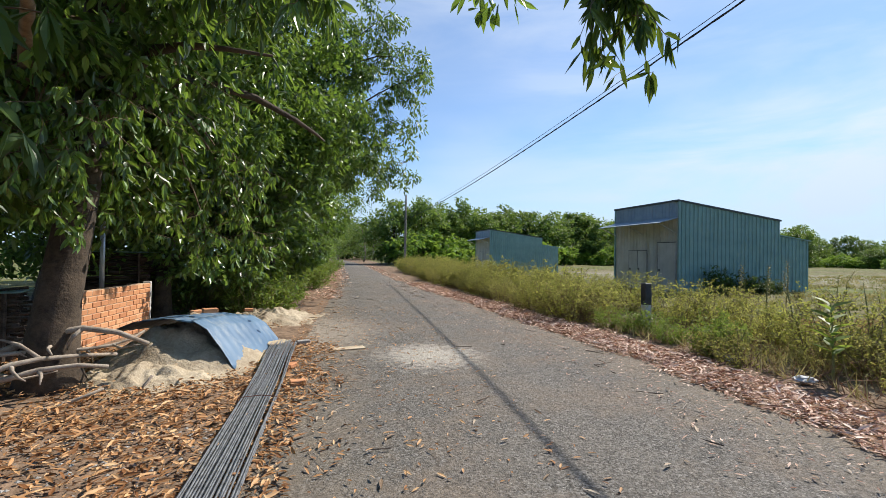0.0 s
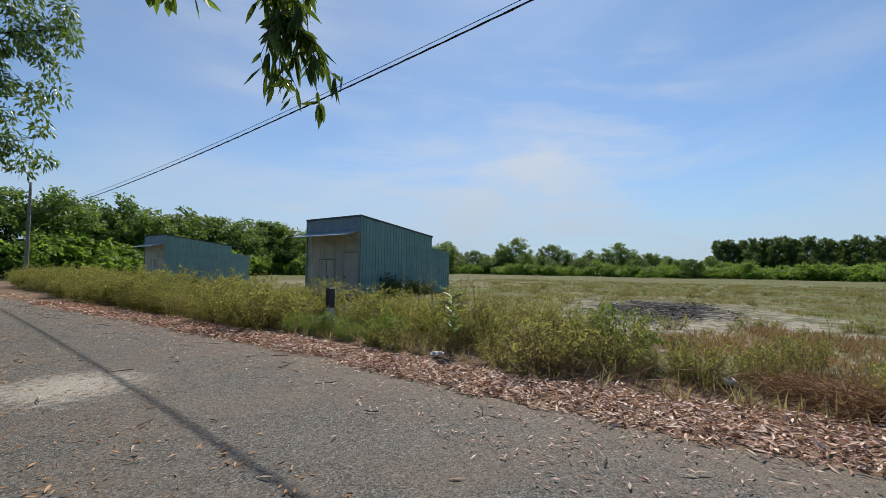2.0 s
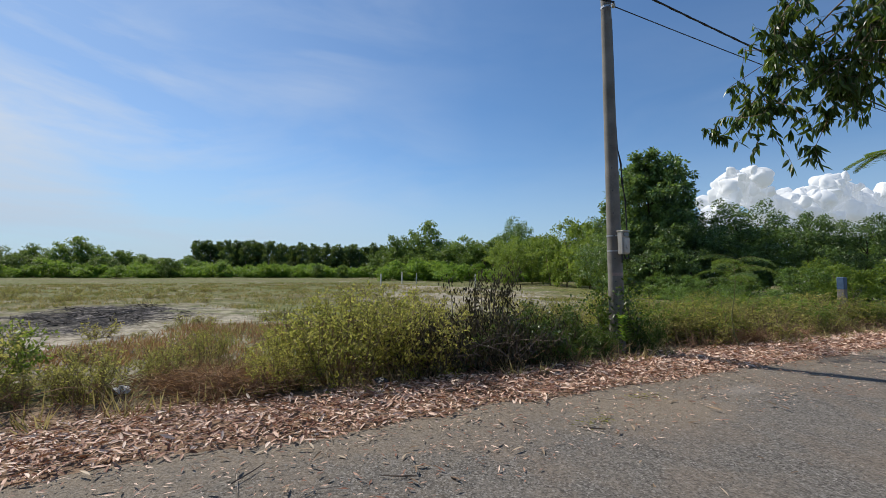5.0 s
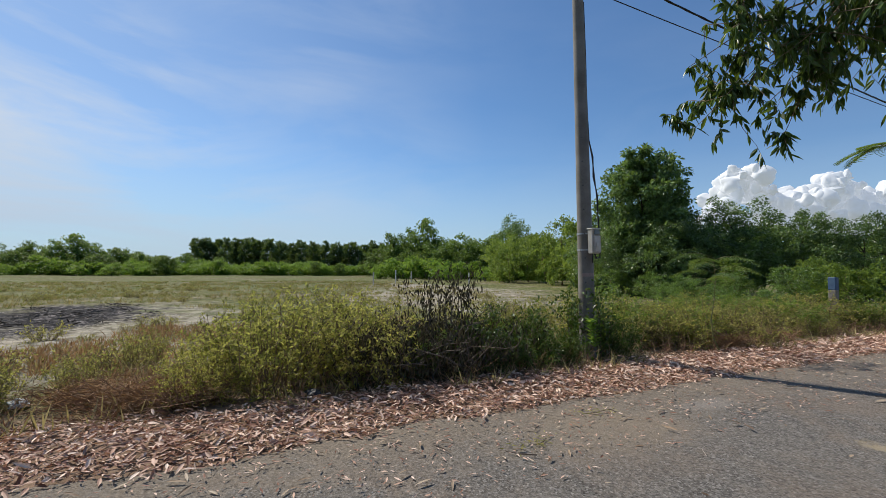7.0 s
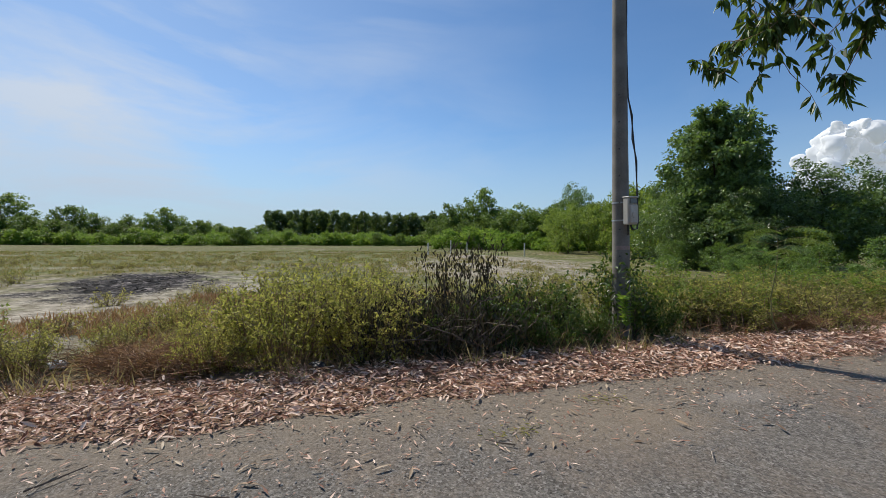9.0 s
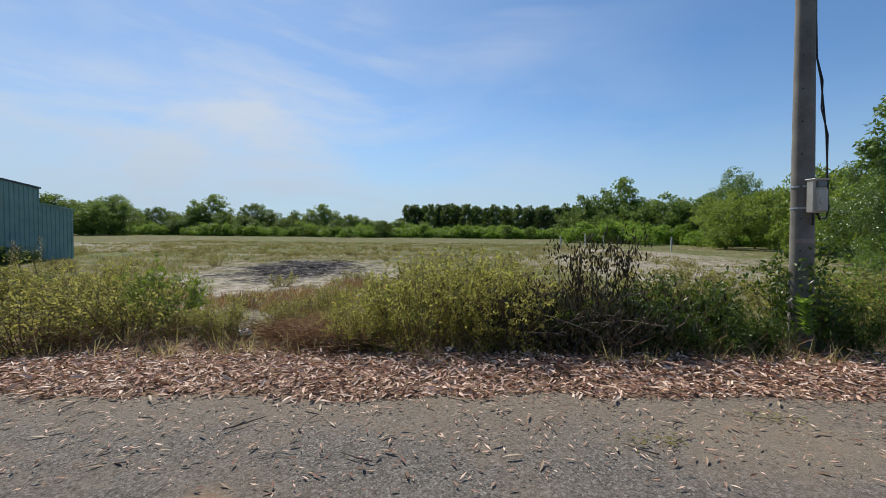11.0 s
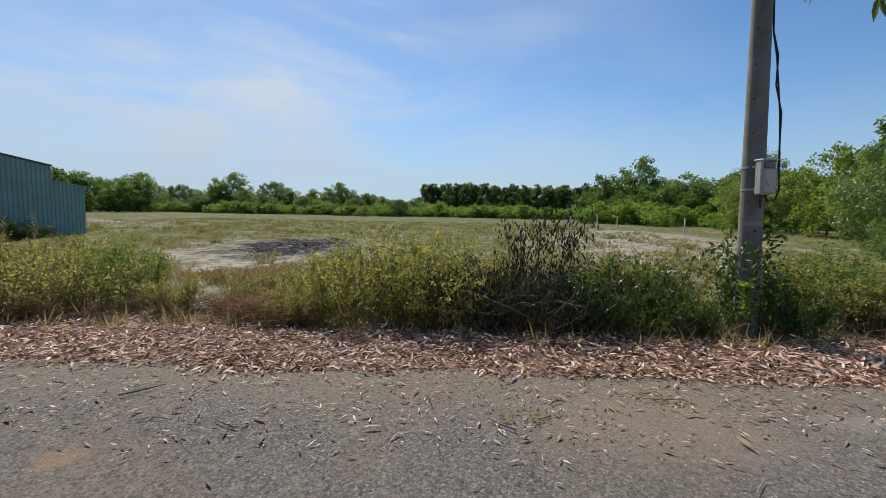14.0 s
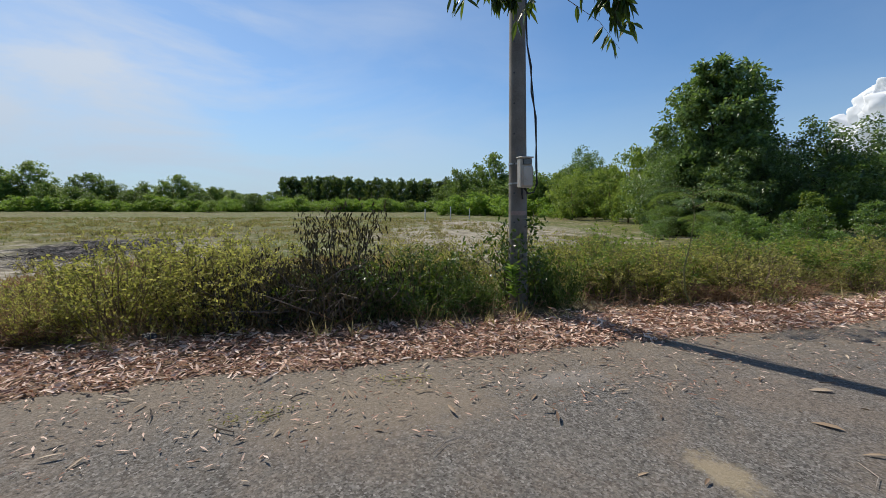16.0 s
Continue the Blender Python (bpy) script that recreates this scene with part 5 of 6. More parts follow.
rag(7.29, 1.37, 0.085, BAG, "crumpled white plastic bag lying in dry grass", 1)
rag(6.32, 5.2, 0.085, BAG, "crumpled grey-white plastic bag at the shrubs' foot", 2)
rag(6.33, 6.24, 0.065, BAG, "small torn pale plastic bag among dry leaves", 7)
rag(6.56, -1.5, 0.07, BLACK_PAINT, "dark crumpled plastic bag at the verge", 5)


# ---- building materials by the road ----
def heap(name, label, x, y, rx, ry, h, mat, seed, cat):
    g = Geo()
    n, m = 72, 34
    vs = [(0, 0, h)]
    for j in range(1, m + 1):
        for k in range(n):
            w, q = 2 * math.pi * k / n, j / m
            jag = 1 + 0.22 * noise.noise((math.cos(w) * 1.5 + seed, math.sin(w) * 1.5, 0))
            px, py = math.cos(w) * rx * q * jag, math.sin(w) * ry * q * jag
            vs.append((px, py, h * (0.5 + 0.5 * math.cos(math.pi * q)) * (1 + 0.25 * noise.noise((px * 2 + seed, py * 2, 1.0))) + 0.10 * noise.noise((px * 4, py * 4, seed)) * (1 - q * 0.6) + 0.06 * noise.noise((px * 11, py * 11, seed)) - 0.04 * q))
    fs = [(0, 1 + k, 1 + (k + 1) % n) for k in range(n)]
    for j in range(m - 1):
        for k in range(n):
            a, b = 1 + j * n + k, 1 + j * n + (k + 1) % n
            fs.append((a, a + n, b + n, b))
    g.put(vs, fs)
    return tagged(part(name, g, mat, smooth=True, at=pose(x, y, 0)), label, cat)


heap("sand_mound", "heap of pale building sand partly covered by a metal sheet", -1.05, 7.7, 1.45, 1.4, 0.54, SAND, 3, "sand heap")
heap("sand_mound", "trampled pale sand spilling from the heap", -1.15, 6.75, 1.0, 0.75, 0.16, SAND, 8, "sand heap")
heap("sand_mound", "low spread of pale rubble and sand beside the road", -0.5, 11.3, 1.3, 1.3, 0.2, SAND, 5, "sand heap")


def blue_sheet():
    """A bent corrugated sheet draped over the heap, one half sloping to the road."""
    ob = thing("metal_sheet", "bent blue corrugated steel sheet laid over the sand heap", "metal sheet", at=pose(-0.92, 7.75, -0.05, -4.5, 0, -18))
    n, m = 44, 12
    for name, prof in (("upper_half", [(-0.95, 0.40), (-0.5, 0.58), (0.0, 0.64), (0.3, 0.60)]), ("lower_half", [(0.27, 0.63), (0.48, 0.52), (0.68, 0.30), (0.86, 0.06)])):
        vs, fs = [], []
        for i in range(n + 1):
            y = -0.62 + 1.5 * i / n
            for j in range(m + 1):
                s = j / m * (len(prof) - 1)
                k = min(len(prof) - 2, int(s))
                x = prof[k][0] + (prof[k + 1][0] - prof[k][0]) * (s - k)
                z = prof[k][1] + (prof[k + 1][1] - prof[k][1]) * (s - k)
                vs.append((x, y, z + 0.005 * math.sin(i * 1.43) - 0.05 * (y / 0.8) ** 2 + 0.015 * noise.noise((x * 3, y * 3, 0))))
        c = len(vs)
        vs += [(x, y, z - 0.006) for x, y, z in vs]
        for i in range(n):
            for j in range(m):
                a = i * (m + 1) + j
                fs += [(a, a + 1, a + m + 2, a + m + 1), (c + a, c + a + m + 1, c + a + m + 2, c + a + 1)]
        for i in range(n):
            for j in (0, m):
                a = i * (m + 1) + j
                fs.append((a, a + m + 1, c + a + m + 1, c + a))
        part(name, geo_of((vs, fs)), BLUE_SHEET, ob, smooth=True)


blue_sheet()


def rebar_bundle():
    ob = thing("rebar_bundle", "long bundle of grey steel reinforcing bars lying on leaves", "steel bars", at=pose(0.22, 2.2, 0.0, 0, 0, 0.8))
    rng = np.random.default_rng(14)
    for k in range(44):
        row, col = divmod(k, 16)
        x = -0.16 + 0.021 * col + 0.01 * row + rng.normal() * 0.006
        z = 0.03 + 0.017 * row + rng.random() * 0.006
        y0, y1 = -0.6 + rng.normal() * 0.2, 5.85 + rng.normal() * 0.12
        dx, j = rng.normal() * 0.02, rng.normal() * 0.015
        pts = [(x + dx * s + j * math.sin(3 * s + k), y0 + (y1 - y0) * s, z + 0.05 * s * (1 if s > 0.8 else 0) + 0.006 * math.sin(5 * s + k)) for s in (0, 0.15, 0.3, 0.45, 0.6, 0.75, 0.88, 1)]
        part("bar", geo_of(rail(pts, 0.008, 6)), REBAR, ob, smooth=True)
    for s in (1.1, 3.4):
        part("tie_wire", geo_of(rail([(-0.18, s, 0.02), (-0.15, s, 0.09), (0.05, s + 0.02, 0.095), (0.19, s, 0.08), (0.2, s, 0.02)], 0.004, 5)), GALV_RED, ob)


rebar_bundle()


def plank(name, label, x, y, z, lx, ly, lz, rot, mat, tilt=0.0, cat="board"):
    tagged(part(name, geo_of(slab(-lx / 2, lx / 2, -ly / 2, ly / 2, 0, lz, 0.008)), mat, at=pose(x, y, z, tilt, 0, rot)), label, cat)


plank("wooden_board", "flat pale wooden board lying on the road edge", 1.08, 7.9, 0.012, 0.5, 0.17, 0.018, 12, TIMBER)
plank("wooden_board", "pale splintered board leaning on the bars", 0.05, 8.05, 0.10, 0.34, 0.16, 0.02, 40, TIMBER, 8)
plank("wooden_board", "narrow pale timber beside the metal sheet", -0.05, 8.2, 0.06, 0.6, 0.07, 0.03, 25, TIMBER, 4)
for x, y, z, r, lab in ((0.4, 8.3, 0.0, 20, "grey concrete block at the end of the bars"), (-0.9, 8.15, 0.53, 30, "clay brick weighing down the metal sheet")):
    plank("loose_brick", lab, x, y, z, 0.2, 0.1, 0.085, r, STONE if z == 0 else BRICK, cat="brick")
for x, y, z, r in ((-1.1, 8.25, 0.52, 50), (0.35, 6.95, 0.0, 70), (0.5, 6.2, 0.0, 10), (-0.9, 11.0, 0.2, 15)):
    plank("loose_brick", "loose broken orange clay brick", x, y, z, 0.17, 0.09, 0.06, r, BRICK, cat="brick")


def brick_wall():
    """A short half-built wall of clay bricks, laid one by one, with a cement end."""
    L, H = 1.95, 0.87
    ob = tagged(new("wall_brick"), "short unfinished orange clay brick wall by the trees", "wall", kind="structure")
    ob.matrix_basis = pose(-2.62, 8.2, 0.0, 0, 0, 86)
    part("mortar", geo_of(slab(0.01, L - 0.01, -0.05, 0.05, -0.05, H - 0.02)), MORTAR, ob)
    part("end_pier", geo_of(slab(L + 0.002, L + 0.05, -0.065, 0.065, -0.05, H + 0.01, 0.006)), WHITE_CONC, ob, "pale cement end face")
    me = geo_of(slab(-0.094, 0.094, -0.058, 0.058, -0.037, 0.037, 0.006)).mesh("brick", BRICK)
    half = geo_of(slab(-0.044, 0.044, -0.058, 0.058, -0.037, 0.037, 0.006)).mesh("brick_half", BRICK)
    rows = 10
    r = random.Random(3)
    for j in range(rows):
        z = 0.04 + j * 0.085
        x = 0.0 if j % 2 == 0 else -0.1
        while x < L - 0.02:
            a, b = max(0, x), min(L, x + 0.2)
            m = me if b - a > 0.15 else half
            part("brick", m, BRICK, ob, at=pose((a + b) / 2, r.uniform(-0.004, 0.004), z, r.uniform(-0.6, 0.6), 0, r.uniform(-0.8, 0.8)))
            x += 0.2


def driftwood():
    rng = np.random.default_rng(19)
    for k, (a, b, r) in enumerate((((-4.2, 5.6, 0.16), (-1.75, 6.2, 0.42), 0.055), ((-4.0, 5.2, 0.06), (-2.0, 5.9, 0.26), 0.045), ((-3.6, 6.0, 0.3), (-1.6, 5.9, 0.15), 0.035),
                                   ((-3.4, 5.0, 0.05), (-2.1, 6.3, 0.3), 0.04), ((-2.9, 5.1, 0.04), (-1.9, 5.6, 0.12), 0.03), ((-3.2, 5.5, 0.36), (-1.95, 6.6, 0.5), 0.028))):
        a, b = [(p[0] + 0.65, p[1] + 0.4, p[2]) for p in (a, b)]
        pts = limb_path(rng, a, b, 0.09, 9)
        g = geo_of(rail(pts, [r * (1 - 0.07 * i) for i in range(9)], 8))
        for q in (3, 5, 6):
            e = (pts[q][0] + rng.normal() * 0.3, pts[q][1] + rng.normal() * 0.25, max(0.03, pts[q][2] + rng.normal() * 0.14))
            g.put(*rail(limb_path(rng, pts[q], e, 0.1, 4), [r * 0.5, r * 0.4, r * 0.3, r * 0.15], 6))
        tagged(part("dead_branch", g, DRIFT, smooth=True), "bleached crooked dead branch heaped at the tree's foot", "dead wood", "heap of dead wood")


driftwood()


def brushwood(x, y, rz, n, w, h, label):
    ob = thing("brushwood_stack", label, "stack of sticks", at=pose(x, y, 0, 0, 0, rz))
    rng = np.random.default_rng(23)
    for k in range(n):
        z, u = 0.03 + h * (k + 0.5) / n, rng.choice((-0.3, -0.28, -0.15, 0.1, 0.28))
        part("stick", geo_of(rail([(-w / 2 + rng.normal() * 0.05, u, z), (rng.normal() * 0.1, u + rng.normal() * 0.02, z + rng.normal() * 0.02), (w / 2 + rng.normal() * 0.05, u, z + rng.normal() * 0.03)], 0.012 + 0.01 * rng.random(), 5)), STICK, ob)
    part("cover", geo_of(slab(-w / 2 - 0.05, w / 2 + 0.05, -0.36, 0.36, h + 0.04, h + 0.06, 0.005)), TEAL, ob, "green sheet cover")
    for u in (-w / 2 + 0.1, w / 2 - 0.1):
        for v in (-0.34, 0.34):
            part("stake", geo_of(rail([(u, v, 0), (u, v, h + 0.04)], 0.025, 6)), STICK, ob)


brushwood(-4.0, 7.6, 20, 120, 2.0, 0.85, "dark stack of brushwood under a green sheet")
brushwood(-3.6, 11.2, 5, 90, 1.5, 1.35, "tall dark stack of brushwood behind the brick wall")
g = geo_of(rail([(-2.78, 9.25, 0), (-2.78, 9.25, 2.6)], 0.035, 10), slab(-2.82, -2.74, 9.21, 9.29, 2.6, 2.61))
tagged(part("steel_post", g, GALV, smooth=True), "slim galvanised steel post behind the brick wall", "post")


# ---- trees along the road ----
def sunlit_gap(x, y, z):
    """Whether a clump would stand in the gap through which the sun reaches the wall and the heap."""
    k = z / math.tan(SUN_EL)
    gx, gy = x - SUN_AZ.x * k, y - SUN_AZ.y * k
    return -3.5 < gx < 0.8 and 3.5 < gy < 10.6 and z > 1.2 and noise.noise((gx * 1.3, gy * 1.3, 5.0)) < (0.8 if gy > 7.2 and gx < -1.2 else 0.45)


def big_tree():
    rng = np.random.default_rng(101)
    ob = thing("acacia_tree", "large spreading acacia with a thick brown trunk and drooping foliage", "tree", "trees beside the road", pose(-2.0, 6.6, 0))
    wood = Geo()
    tp = [(0.0, 0, -0.1), (-0.02, 0.0, 0.25), (0.02, 0.05, 0.9), (0.12, 0.12, 1.8), (0.2, 0.2, 2.8), (0.15, 0.4, 4.2), (0.2, 0.6, 6.0), (0.3, 0.8, 8.5)]
    wood.put(*rail(tp, [0.34, 0.25, 0.195, 0.175, 0.16, 0.14, 0.11, 0.05], 16))
    limbs = [((0.2, 0.2, 2.8), (2.2, -0.6, 3.5)), ((0.2, 0.25, 3.0), (2.6, 3.2, 3.6)), ((0.15, 0.4, 3.6), (-2.4, 1.4, 4.4)), ((0.15, 0.4, 4.2), (4.2, -2.6, 4.5)), ((0.2, 0.5, 5.0), (2.8, 2.0, 6.6)), ((0.2, 0.6, 5.6), (-1.5, 3.4, 7.6)),
             ((0.15, 0.4, 4.0), (0.8, -3.2, 4.6)), ((0.1, 0.1, 2.2), (-2.2, -0.6, 2.9)), ((0.25, 0.7, 7.0), (1.8, 0.6, 9.3)), ((0.2, 0.3, 3.2), (0.6, 4.0, 3.6))]
    cs, rs = [], []
    for a, b in limbs:
        p = limb_path(rng, a, b, 0.06, 7, 0.25)
        wood.put(*rail(p, [0.10, 0.085, 0.07, 0.055, 0.04, 0.028, 0.015], 8))
        for q in p[2:]:
            for _ in range(9):
                o = rng.normal(size=3) * np.array([0.5, 0.55, 0.5])
                c = np.array(q) + o + np.array([0, 0, -0.1])
                cs.append(c)
                rs.append(0.22 + 0.12 * rng.random())
    part("trunk", wood, BARK, ob, smooth=True)
    crown = Geo()
    keep = [(c, r) for c, r in zip(cs, rs) if not (c[0] - 2.0 > 0.55 and c[2] < 3.7 and c[1] + 6.6 < 7.5) and c[2] > 1.7 and not sunlit_gap(c[0] - 2.0, c[1] + 6.6, c[2])]
    cloud_of_leaves(crown, rng, [c for c, _ in keep], [r for _, r in keep], 80, 0.155, 0.062, 0.6, 1.0, True)
    part("crown", crown, LEAF_TREE, ob)


big_tree()

LEFT = [tree_kind("acacia_tree", "tall leafy tree leaning over the road edge", "tree", "trees beside the road", BARK, LEAF_TREE,
                  140 + k, 8.5, 2.9, 0.17, 0.17, 0.085, 470, 62, 0.13, 0.5, lobes=13, skew=(0.9, 0), sparse=0.92, tight=0.68) for k in range(3)]
for k, (x, y, h, w, rz) in enumerate(((-1.9, 14.3, 9.0, 0.95, 12), (-2.6, 18.5, 10.0, 1.0, -15), (-1.6, 22.5, 8.5, 0.95, 10), (-2.2, 27.5, 9.5, 1.0, -20),
                                      (-5.8, 9.0, 8.0, 1.1, 120), (-6.5, 14.5, 9.0, 1.1, 60), (-6.5, 4.5, 7.5, 1.1, 200), (-5.5, 20.5, 9.5, 1.1, 90))):
    plant(LEFT, k, x, y, h, 8.5, w, rz)
tree_kind("acacia_tree", "leafy acacia rising behind the half-built brick wall", "tree", "trees beside the road", BARK, LEAF_TREE, 150, 7.5, 2.9, 0.17, 0.16, 0.075, 600, 66, 0.17, 0.5, lobes=16, tight=0.68,
          skew=(0.7, 0), clear=lambda p: sunlit_gap(p[0] - 2.6, p[1] + 11.2, p[2])).matrix_basis = pose(-2.6, 11.2, 0)
FEATHER = [tree_kind("feathery_tree", "wispy fine-leaved tree overhanging the distant road", "tree", "feathery trees along the road", BARK_PALE, LEAF_FAR,
                     160 + k, 8.0, 2.7, 0.12, 0.16, 0.06, 260, 36, 0.1, 0.6, lobes=11, skew=(1.0, 0), sparse=0.8) for k in range(2)]
for k, (x, y, h, w, rz) in enumerate(((-0.8, 32, 8.0, 1.1, 0), (-1.4, 38, 7.5, 1.1, 20), (-1.2, 45, 7.0, 1.2, -10), (-2.5, 55, 7.5, 1.3, 5), (-4.0, 66, 7.5, 1.4, 30), (-9, 80, 8, 1.5, 0), (-16, 95, 8.5, 1.6, 0), (7.5, 62, 6.5, 1.0, 180), (5.0, 74, 7, 1.2, 160), (1.0, 84, 7.5, 1.3, 200), (8, 90, 8, 1.3, 100), (-5, 105, 9, 1.5, 50), (-12, 112, 9, 1.5, 0), (3, 115, 9, 1.5, 80))):
    plant(FEATHER, k, x, y, h, 8.0, w, rz)


def open_tree():
    """A slender tree whose thin boughs reach far out over the road, sparse against the sky."""
    rng = np.random.default_rng(171)
    ob = thing("slender_tree", "slender tree with sparse open boughs reaching over the road", "tree", "trees beside the road", pose(-1.2, 15.5, 0))
    wood, crown = Geo(), Geo()
    tp = [(0, 0, -0.1), (0.1, 0, 2), (0.35, 0.1, 4.5), (0.7, 0.1, 7.0), (1.2, 0.0, 9.5)]
    wood.put(*rail(tp, [0.16, 0.13, 0.11, 0.08, 0.03], 8))
    cs, rs = [], []
    for a, b in (((0.35, 0.1, 4.5), (4.7, -0.3, 7.4)), ((0.5, 0.1, 5.5), (4.2, 0.6, 8.2)), ((0.7, 0.1, 7.0), (3.6, 0.2, 9.6)), ((0.3, 0.1, 4.0), (4.3, 0.3, 4.6)), ((0.3, 0.1, 4.2), (4.0, -0.4, 5.4)), ((1.0, 0, 8.5), (2.4, 0, 10.8))):
        p = limb_path(rng, a, b, 0.05, 9, 0.2)
        wood.put(*rail(p, [0.06, 0.05, 0.042, 0.035, 0.028, 0.022, 0.016, 0.01, 0.005], 6))
        for q in p[3:]:
            for _ in range(5):
                c = np.array(q) + rng.normal(size=3) * np.array([0.34, 0.5, 0.36]) + np.array([0, 0, -0.22])
                wood.put(*rail(limb_path(rng, q, c, 0.1, 4), [0.008, 0.006, 0.004, 0.002], 4, False))
                cs.append(c)
                rs.append(0.2 + 0.1 * rng.random())
    cloud_of_leaves(crown, rng, cs, rs, 64, 0.17, 0.06, 0.8, 1.0)
    part("trunk", wood, BARK, ob, smooth=True)
    part("crown", crown, LEAF_SHADY, ob)


open_tree()
# undergrowth at their feet
verge(GREEN, 0.9, 22, -1.6, -0.2, 11.5, 26, 0.6, 1.2, 61, 1.2)
verge(GREEN, 0.9, 14, -5.5, -2.0, 12.5, 24, 0.8, 1.4, 62, 1.4)
verge(GREEN, 0.9, 10, -1.2, 0.4, 26, 46, 0.6, 1.1, 63, 1.4)


# ---- boughs that hang into view ----
def bough(label, anchor, high, ends, seed, L, W, per, hang=0.55, mat=None):
    """A limb from anchor with twigs to the given ends; long leaves droop from the twigs."""
    rng = np.random.default_rng(seed)
    ob = thing("overhanging_branch", label, "branch", "boughs above the road", pose(*anchor))
    a0 = np.array(anchor)
    wood, leaf = Geo(), Geo()
    hi = np.array(high) - a0
    wood.put(*rail(limb_path(rng, (0, 0, 0), hi, 0.04, 7), [0.07, 0.06, 0.052, 0.045, 0.038, 0.03, 0.024], 8))
    for e, spread, count in ends:
        e = np.array(e) - a0
        p = limb_path(rng, hi, e, 0.05, 8)
        wood.put(*rail(p, [0.022, 0.018, 0.015, 0.012, 0.010, 0.007, 0.005, 0.003], 6))
        for _ in range(count):
            s = np.array(p[rng.integers(5, 8)])
            t = s + rng.normal(size=3) * spread + np.array([0, 0, -hang * spread])
            q = limb_path(rng, s, t, 0.12, 5)
            wood.put(*rail(q, [0.004, 0.0035, 0.003, 0.002, 0.001], 4, False))
            Q = np.array(q)
            k = rng.random(per) * 4
            i = np.minimum(3, k.astype(int))
            P = Q[i] + (Q[i + 1] - Q[i]) * (k - i)[:, None]
            D = rng.normal(size=(per, 3)) * 0.42 + np.array([0, 0, -0.85])
            blades(leaf, P, D, rng.normal(size=(per, 3)), L * (0.6 + 0.6 * rng.random(per)), W * (0.75 + 0.5 * rng.random(per)), True)
    part("wood", wood, STEM, ob, smooth=True)
    part("foliage", leaf, mat or LEAF_BACKLIT_DARK, ob)


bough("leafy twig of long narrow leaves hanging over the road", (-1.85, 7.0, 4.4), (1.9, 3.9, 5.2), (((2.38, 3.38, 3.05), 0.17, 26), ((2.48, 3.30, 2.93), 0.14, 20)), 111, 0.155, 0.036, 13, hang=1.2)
bough("drooping leafy branch coloured dark as if backlit by the sky", (-2.0, -9.0, 0.0), (2.6, -6.6, 5.4), (((3.75, -4.85, 3.2), 0.24, 44), ((3.35, -5.3, 3.35), 0.27, 44), ((3.52, -5.2, 2.76), 0.12, 16), ((4.2, -4.75, 2.98), 0.10, 9), ((3.95, -4.7, 3.12), 0.15, 20), ((3.95, -4.5, 3.4), 0.10, 5), ((3.0, -5.7, 3.6), 0.3, 44), ((2.9, -5.2, 3.9), 0.35, 40), ((3.6, -4.7, 3.7), 0.3, 34)), 112, 0.12, 0.034, 16)
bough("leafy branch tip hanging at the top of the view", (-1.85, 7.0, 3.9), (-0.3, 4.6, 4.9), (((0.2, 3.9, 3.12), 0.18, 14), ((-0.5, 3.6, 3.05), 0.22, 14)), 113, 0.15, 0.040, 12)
bough("near leafy branch with large leaves coloured dark as if backlit", (-1.95, 6.7, 3.0), (-2.0, 4.2, 3.5), (((-1.15, 3.1, 2.35), 0.22, 16), ((-1.3, 3.2, 2.9), 0.25, 18), ((-1.5, 3.6, 1.95), 0.18, 12)), 114, 0.17, 0.05, 12)
bough("sunlit twig of long leaves hanging from the acacia", (-1.85, 7.0, 4.2), (0.2, 4.3, 4.3), (((0.74, 3.62, 2.98), 0.15, 20), ((0.5, 3.7, 3.05), 0.15, 16)), 117, 0.15, 0.038, 13, hang=1.1, mat=LEAF_TREE)
bough("close branch with large glossy leaves coloured dark as if backlit", (-1.95, 6.7, 3.0), (-0.75, 3.4, 3.0), (((-0.12, 2.62, 2.15), 0.15, 12), ((-0.2, 2.75, 2.45), 0.16, 12), ((-0.25, 2.7, 1.9), 0.12, 7)), 118, 0.17, 0.048, 10)
bough("leafy branch drooping before the trees' shade", (-1.9, 6.8, 3.0), (-1.2, 7.6, 3.3), (((-0.85, 7.7, 1.45), 0.28, 24), ((-0.5, 8.8, 1.8), 0.4, 30), ((-0.7, 8.2, 2.6), 0.45, 34), ((-1.6, 7.2, 2.2), 0.4, 26), ((-2.2, 6.0, 2.4), 0.4, 28), ((-2.9, 6.2, 2.0), 0.4, 26)), 115, 0.13, 0.054, 15, mat=LEAF_TREE)
bough("dense leafy branch hiding the upper trunk", (-1.9, 6.7, 3.2), (-1.7, 5.9, 3.6), (((-1.6, 5.6, 2.3), 0.36, 34), ((-1.2, 6.0, 2.9), 0.42, 36), ((-2.2, 5.4, 3.0), 0.42, 36), ((-1.9, 5.7, 3.8), 0.45, 36), ((-0.9, 6.6, 3.7), 0.45, 36), ((-2.8, 5.4, 2.2), 0.36, 30), ((-2.2, 5.9, 1.9), 0.26, 24), ((-1.7, 6.1, 1.95), 0.26, 24), ((-2.7, 5.9, 1.75), 0.3, 24)), 116, 0.125, 0.052, 15, mat=LEAF_TREE)


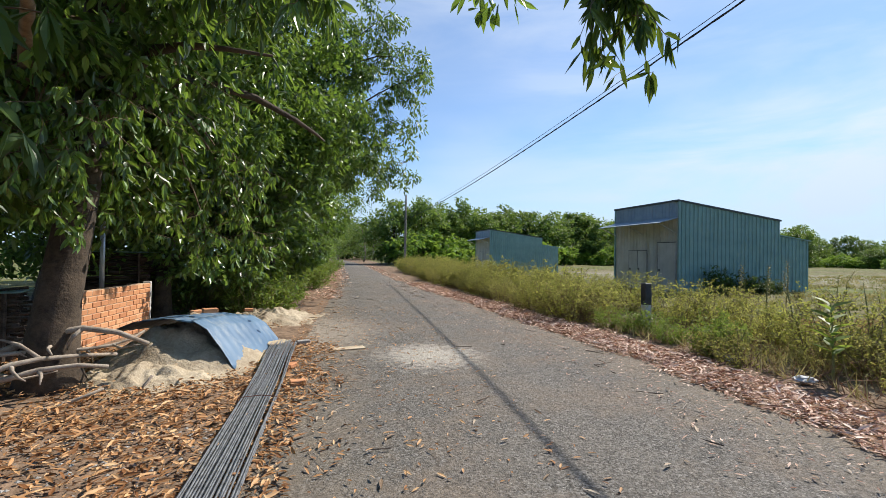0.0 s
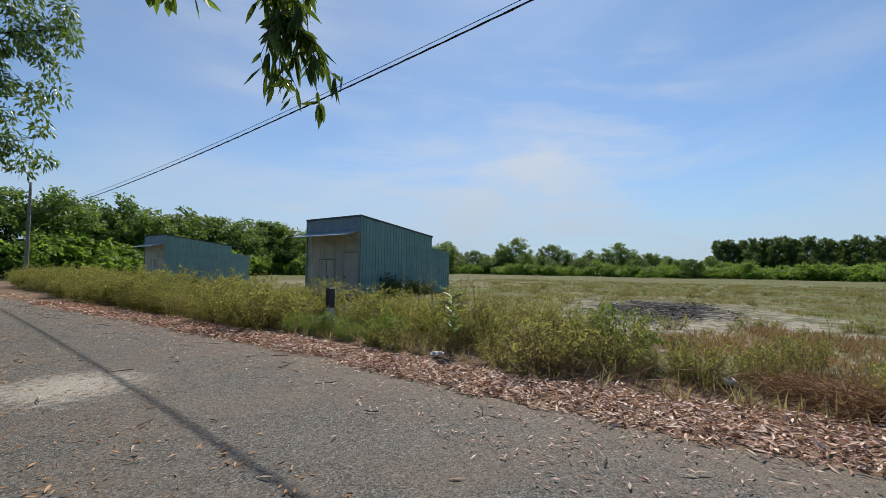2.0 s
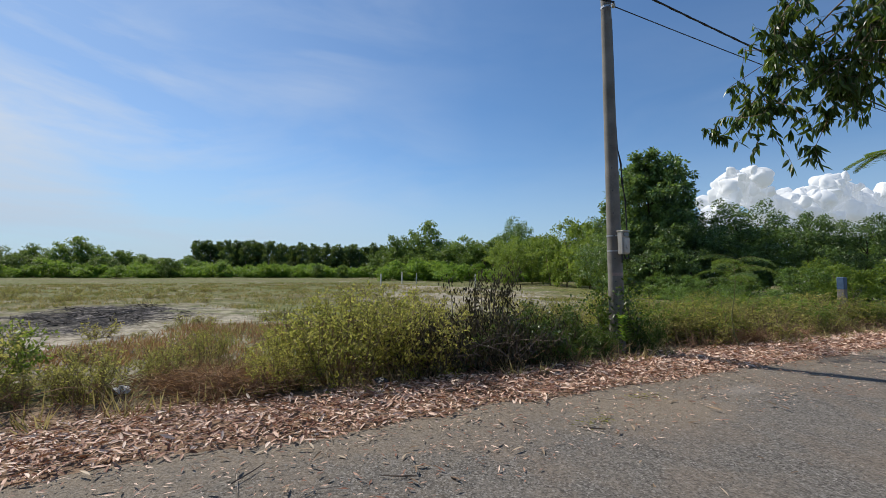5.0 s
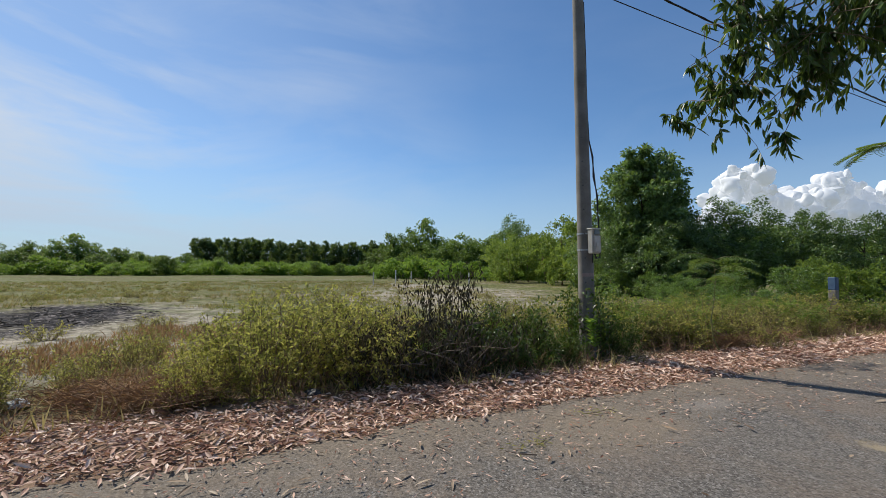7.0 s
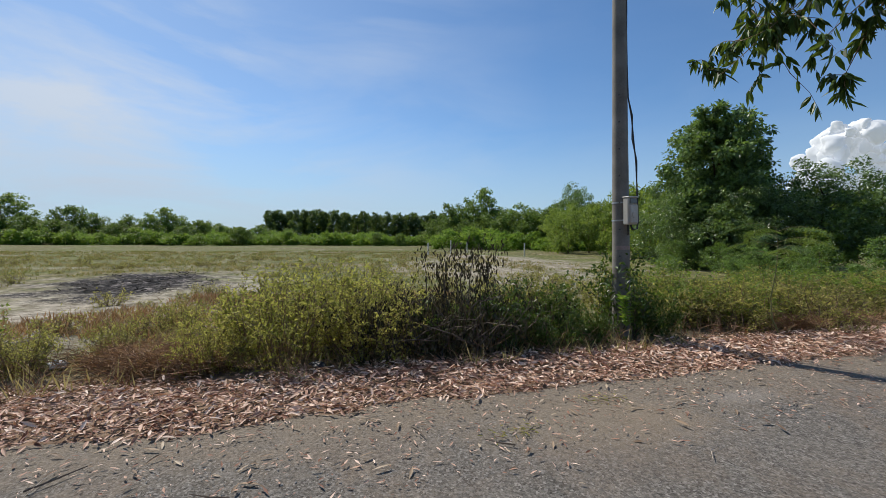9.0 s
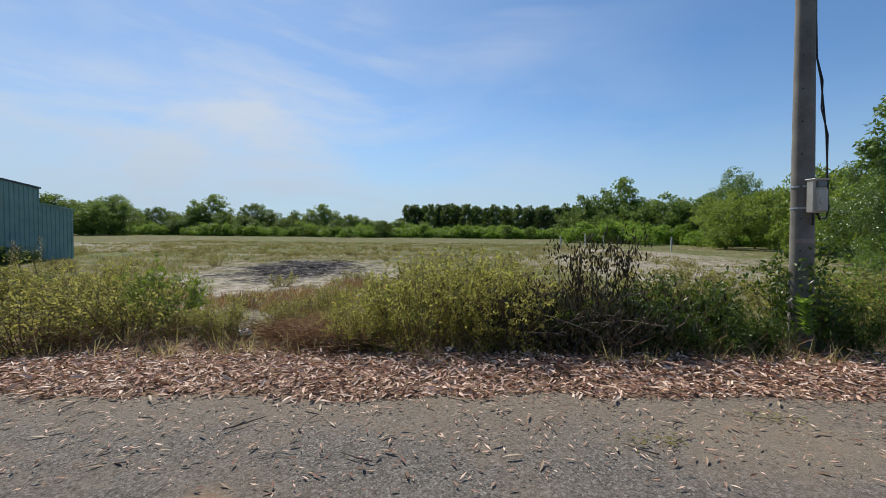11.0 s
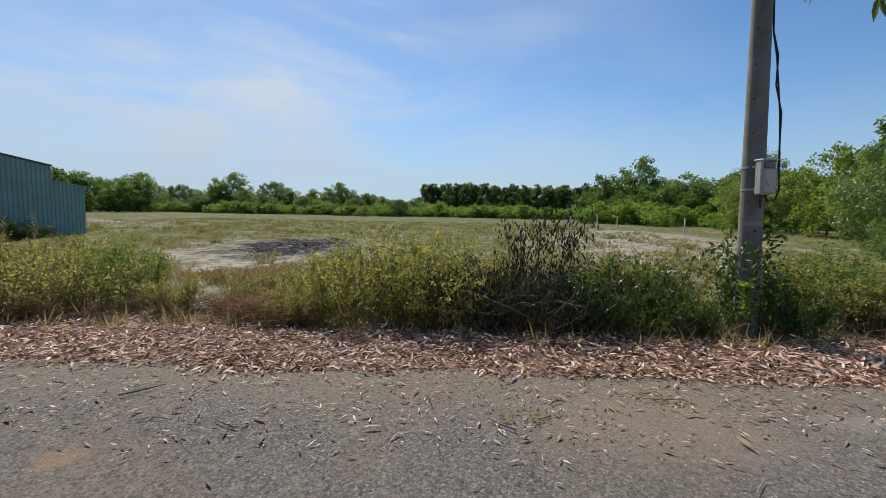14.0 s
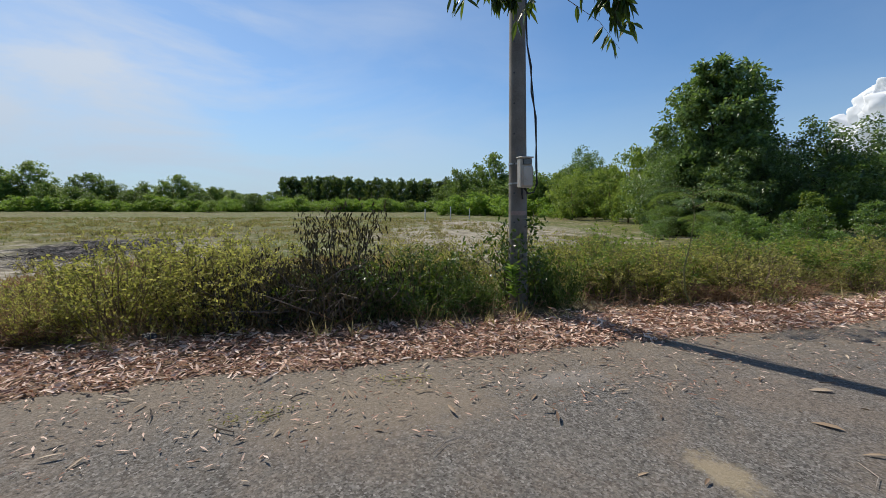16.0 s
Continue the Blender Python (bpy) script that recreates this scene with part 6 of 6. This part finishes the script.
def feathery_bough():
    """A slender tree by the road whose feathery twice-pinnate bough reaches north."""
    rng = np.random.default_rng(119)
    a = np.array((6.6, -19.5, 0.0))
    ob = thing("feathery_tree", "slender roadside tree with a feathery twice-pinnate bough", "tree", "feathery trees along the road", pose(*a))
    wood, leaf = Geo(), Geo()
    hub = np.array((5.9, -13.7, 4.35)) - a
    wood.put(*rail([(0, 0, -0.1), (0.02, 0.1, 1.4), (-0.05, 0.4, 2.8), (-0.1, 1.2, 3.9), (-0.2, 2.6, 4.5)], [0.09, 0.08, 0.07, 0.06, 0.05], 8))
    wood.put(*rail(limb_path(rng, (-0.2, 2.6, 4.5), hub, 0.03, 6, 0.2), [0.05, 0.042, 0.034, 0.025, 0.016, 0.008], 6))
    for k in range(9):
        d = unit(np.array([[-0.75 + 0.25 * k + 0.12 * rng.normal(), 0.75, 0.15 * rng.normal() - 0.05]]))[0]
        ln = 0.6 + 0.25 * rng.random()
        mid = [hub + d * ln * q + np.array([0, 0, -0.3 * q * q]) for q in np.linspace(0, 1, 15)]
        wood.put(*rail([tuple(p) for p in mid[::2]], [0.008, 0.007, 0.006, 0.005, 0.004, 0.003, 0.002, 0.001], 4, False))
        side = np.array([-d[1], d[0], 0.0])
        for i in range(2, 15):
            for sg in (-1, 1):
                out = side * sg * 0.8 + d * 0.5 + np.array([0, 0, -0.25])
                P = mid[i] + out * 0.24 * math.sin(math.pi * (0.2 + 0.05 * i)) * np.linspace(0.1, 1, 9)[:, None]
                for t2 in (-1, 1):
                    blades(leaf, P, np.repeat([d * t2 + out * 0.5], 9, 0), np.repeat([[0, 0, 1.0]], 9, 0) + rng.normal(size=(9, 3)) * 0.2, 0.05, 0.018)
    part("trunk", wood, BARK_PALE, ob, smooth=True)
    part("crown", leaf, LEAF_FAR, ob)


feathery_bough()


# ---- cumulus far away ----
def cumulus():
    ob = Geo()
    rng = np.random.default_rng(31)
    bm = bmesh.new()
    for k in range(420):
        u = rng.uniform(-1, 1)
        top = 385 * (1 - 0.36 * (u + 1) / 2) * (0.80 + 0.20 * math.cos(9.0 * u + 7.6)) * min(1.0, (u + 1.04) * 7)
        zc = rng.random() ** 0.7 * max(25.0, top - 40)
        r = 22 + 42 * rng.random() ** 1.6
        c = Vector((u * 760, rng.normal() * 60, zc))
        bmesh.ops.create_icosphere(bm, subdivisions=3, radius=r, matrix=Matrix.Translation(c))
    for v in bm.verts:
        q = v.co / 45
        v.co += Vector((noise.noise(q), noise.noise(q + Vector((7, 0, 0))), noise.noise(q + Vector((0, 9, 0))))) * 20
        v.co += Vector((noise.noise(q * 3), noise.noise(q * 3 + Vector((7, 0, 0))), noise.noise(q * 3 + Vector((0, 9, 0))))) * 8
    ob.put([tuple(v.co) for v in bm.verts], [tuple(v.index for v in f.verts) for f in bm.faces])
    bm.free()
    tagged(part("backdrop_cloud", ob, CLOUD, smooth=True, at=pose(1170, -2962, 225, 0, 0, -116)), "bright white towering cumulus cloud on the horizon", "cloud", kind="structure")


cumulus()

# bricks last
brick_wall()
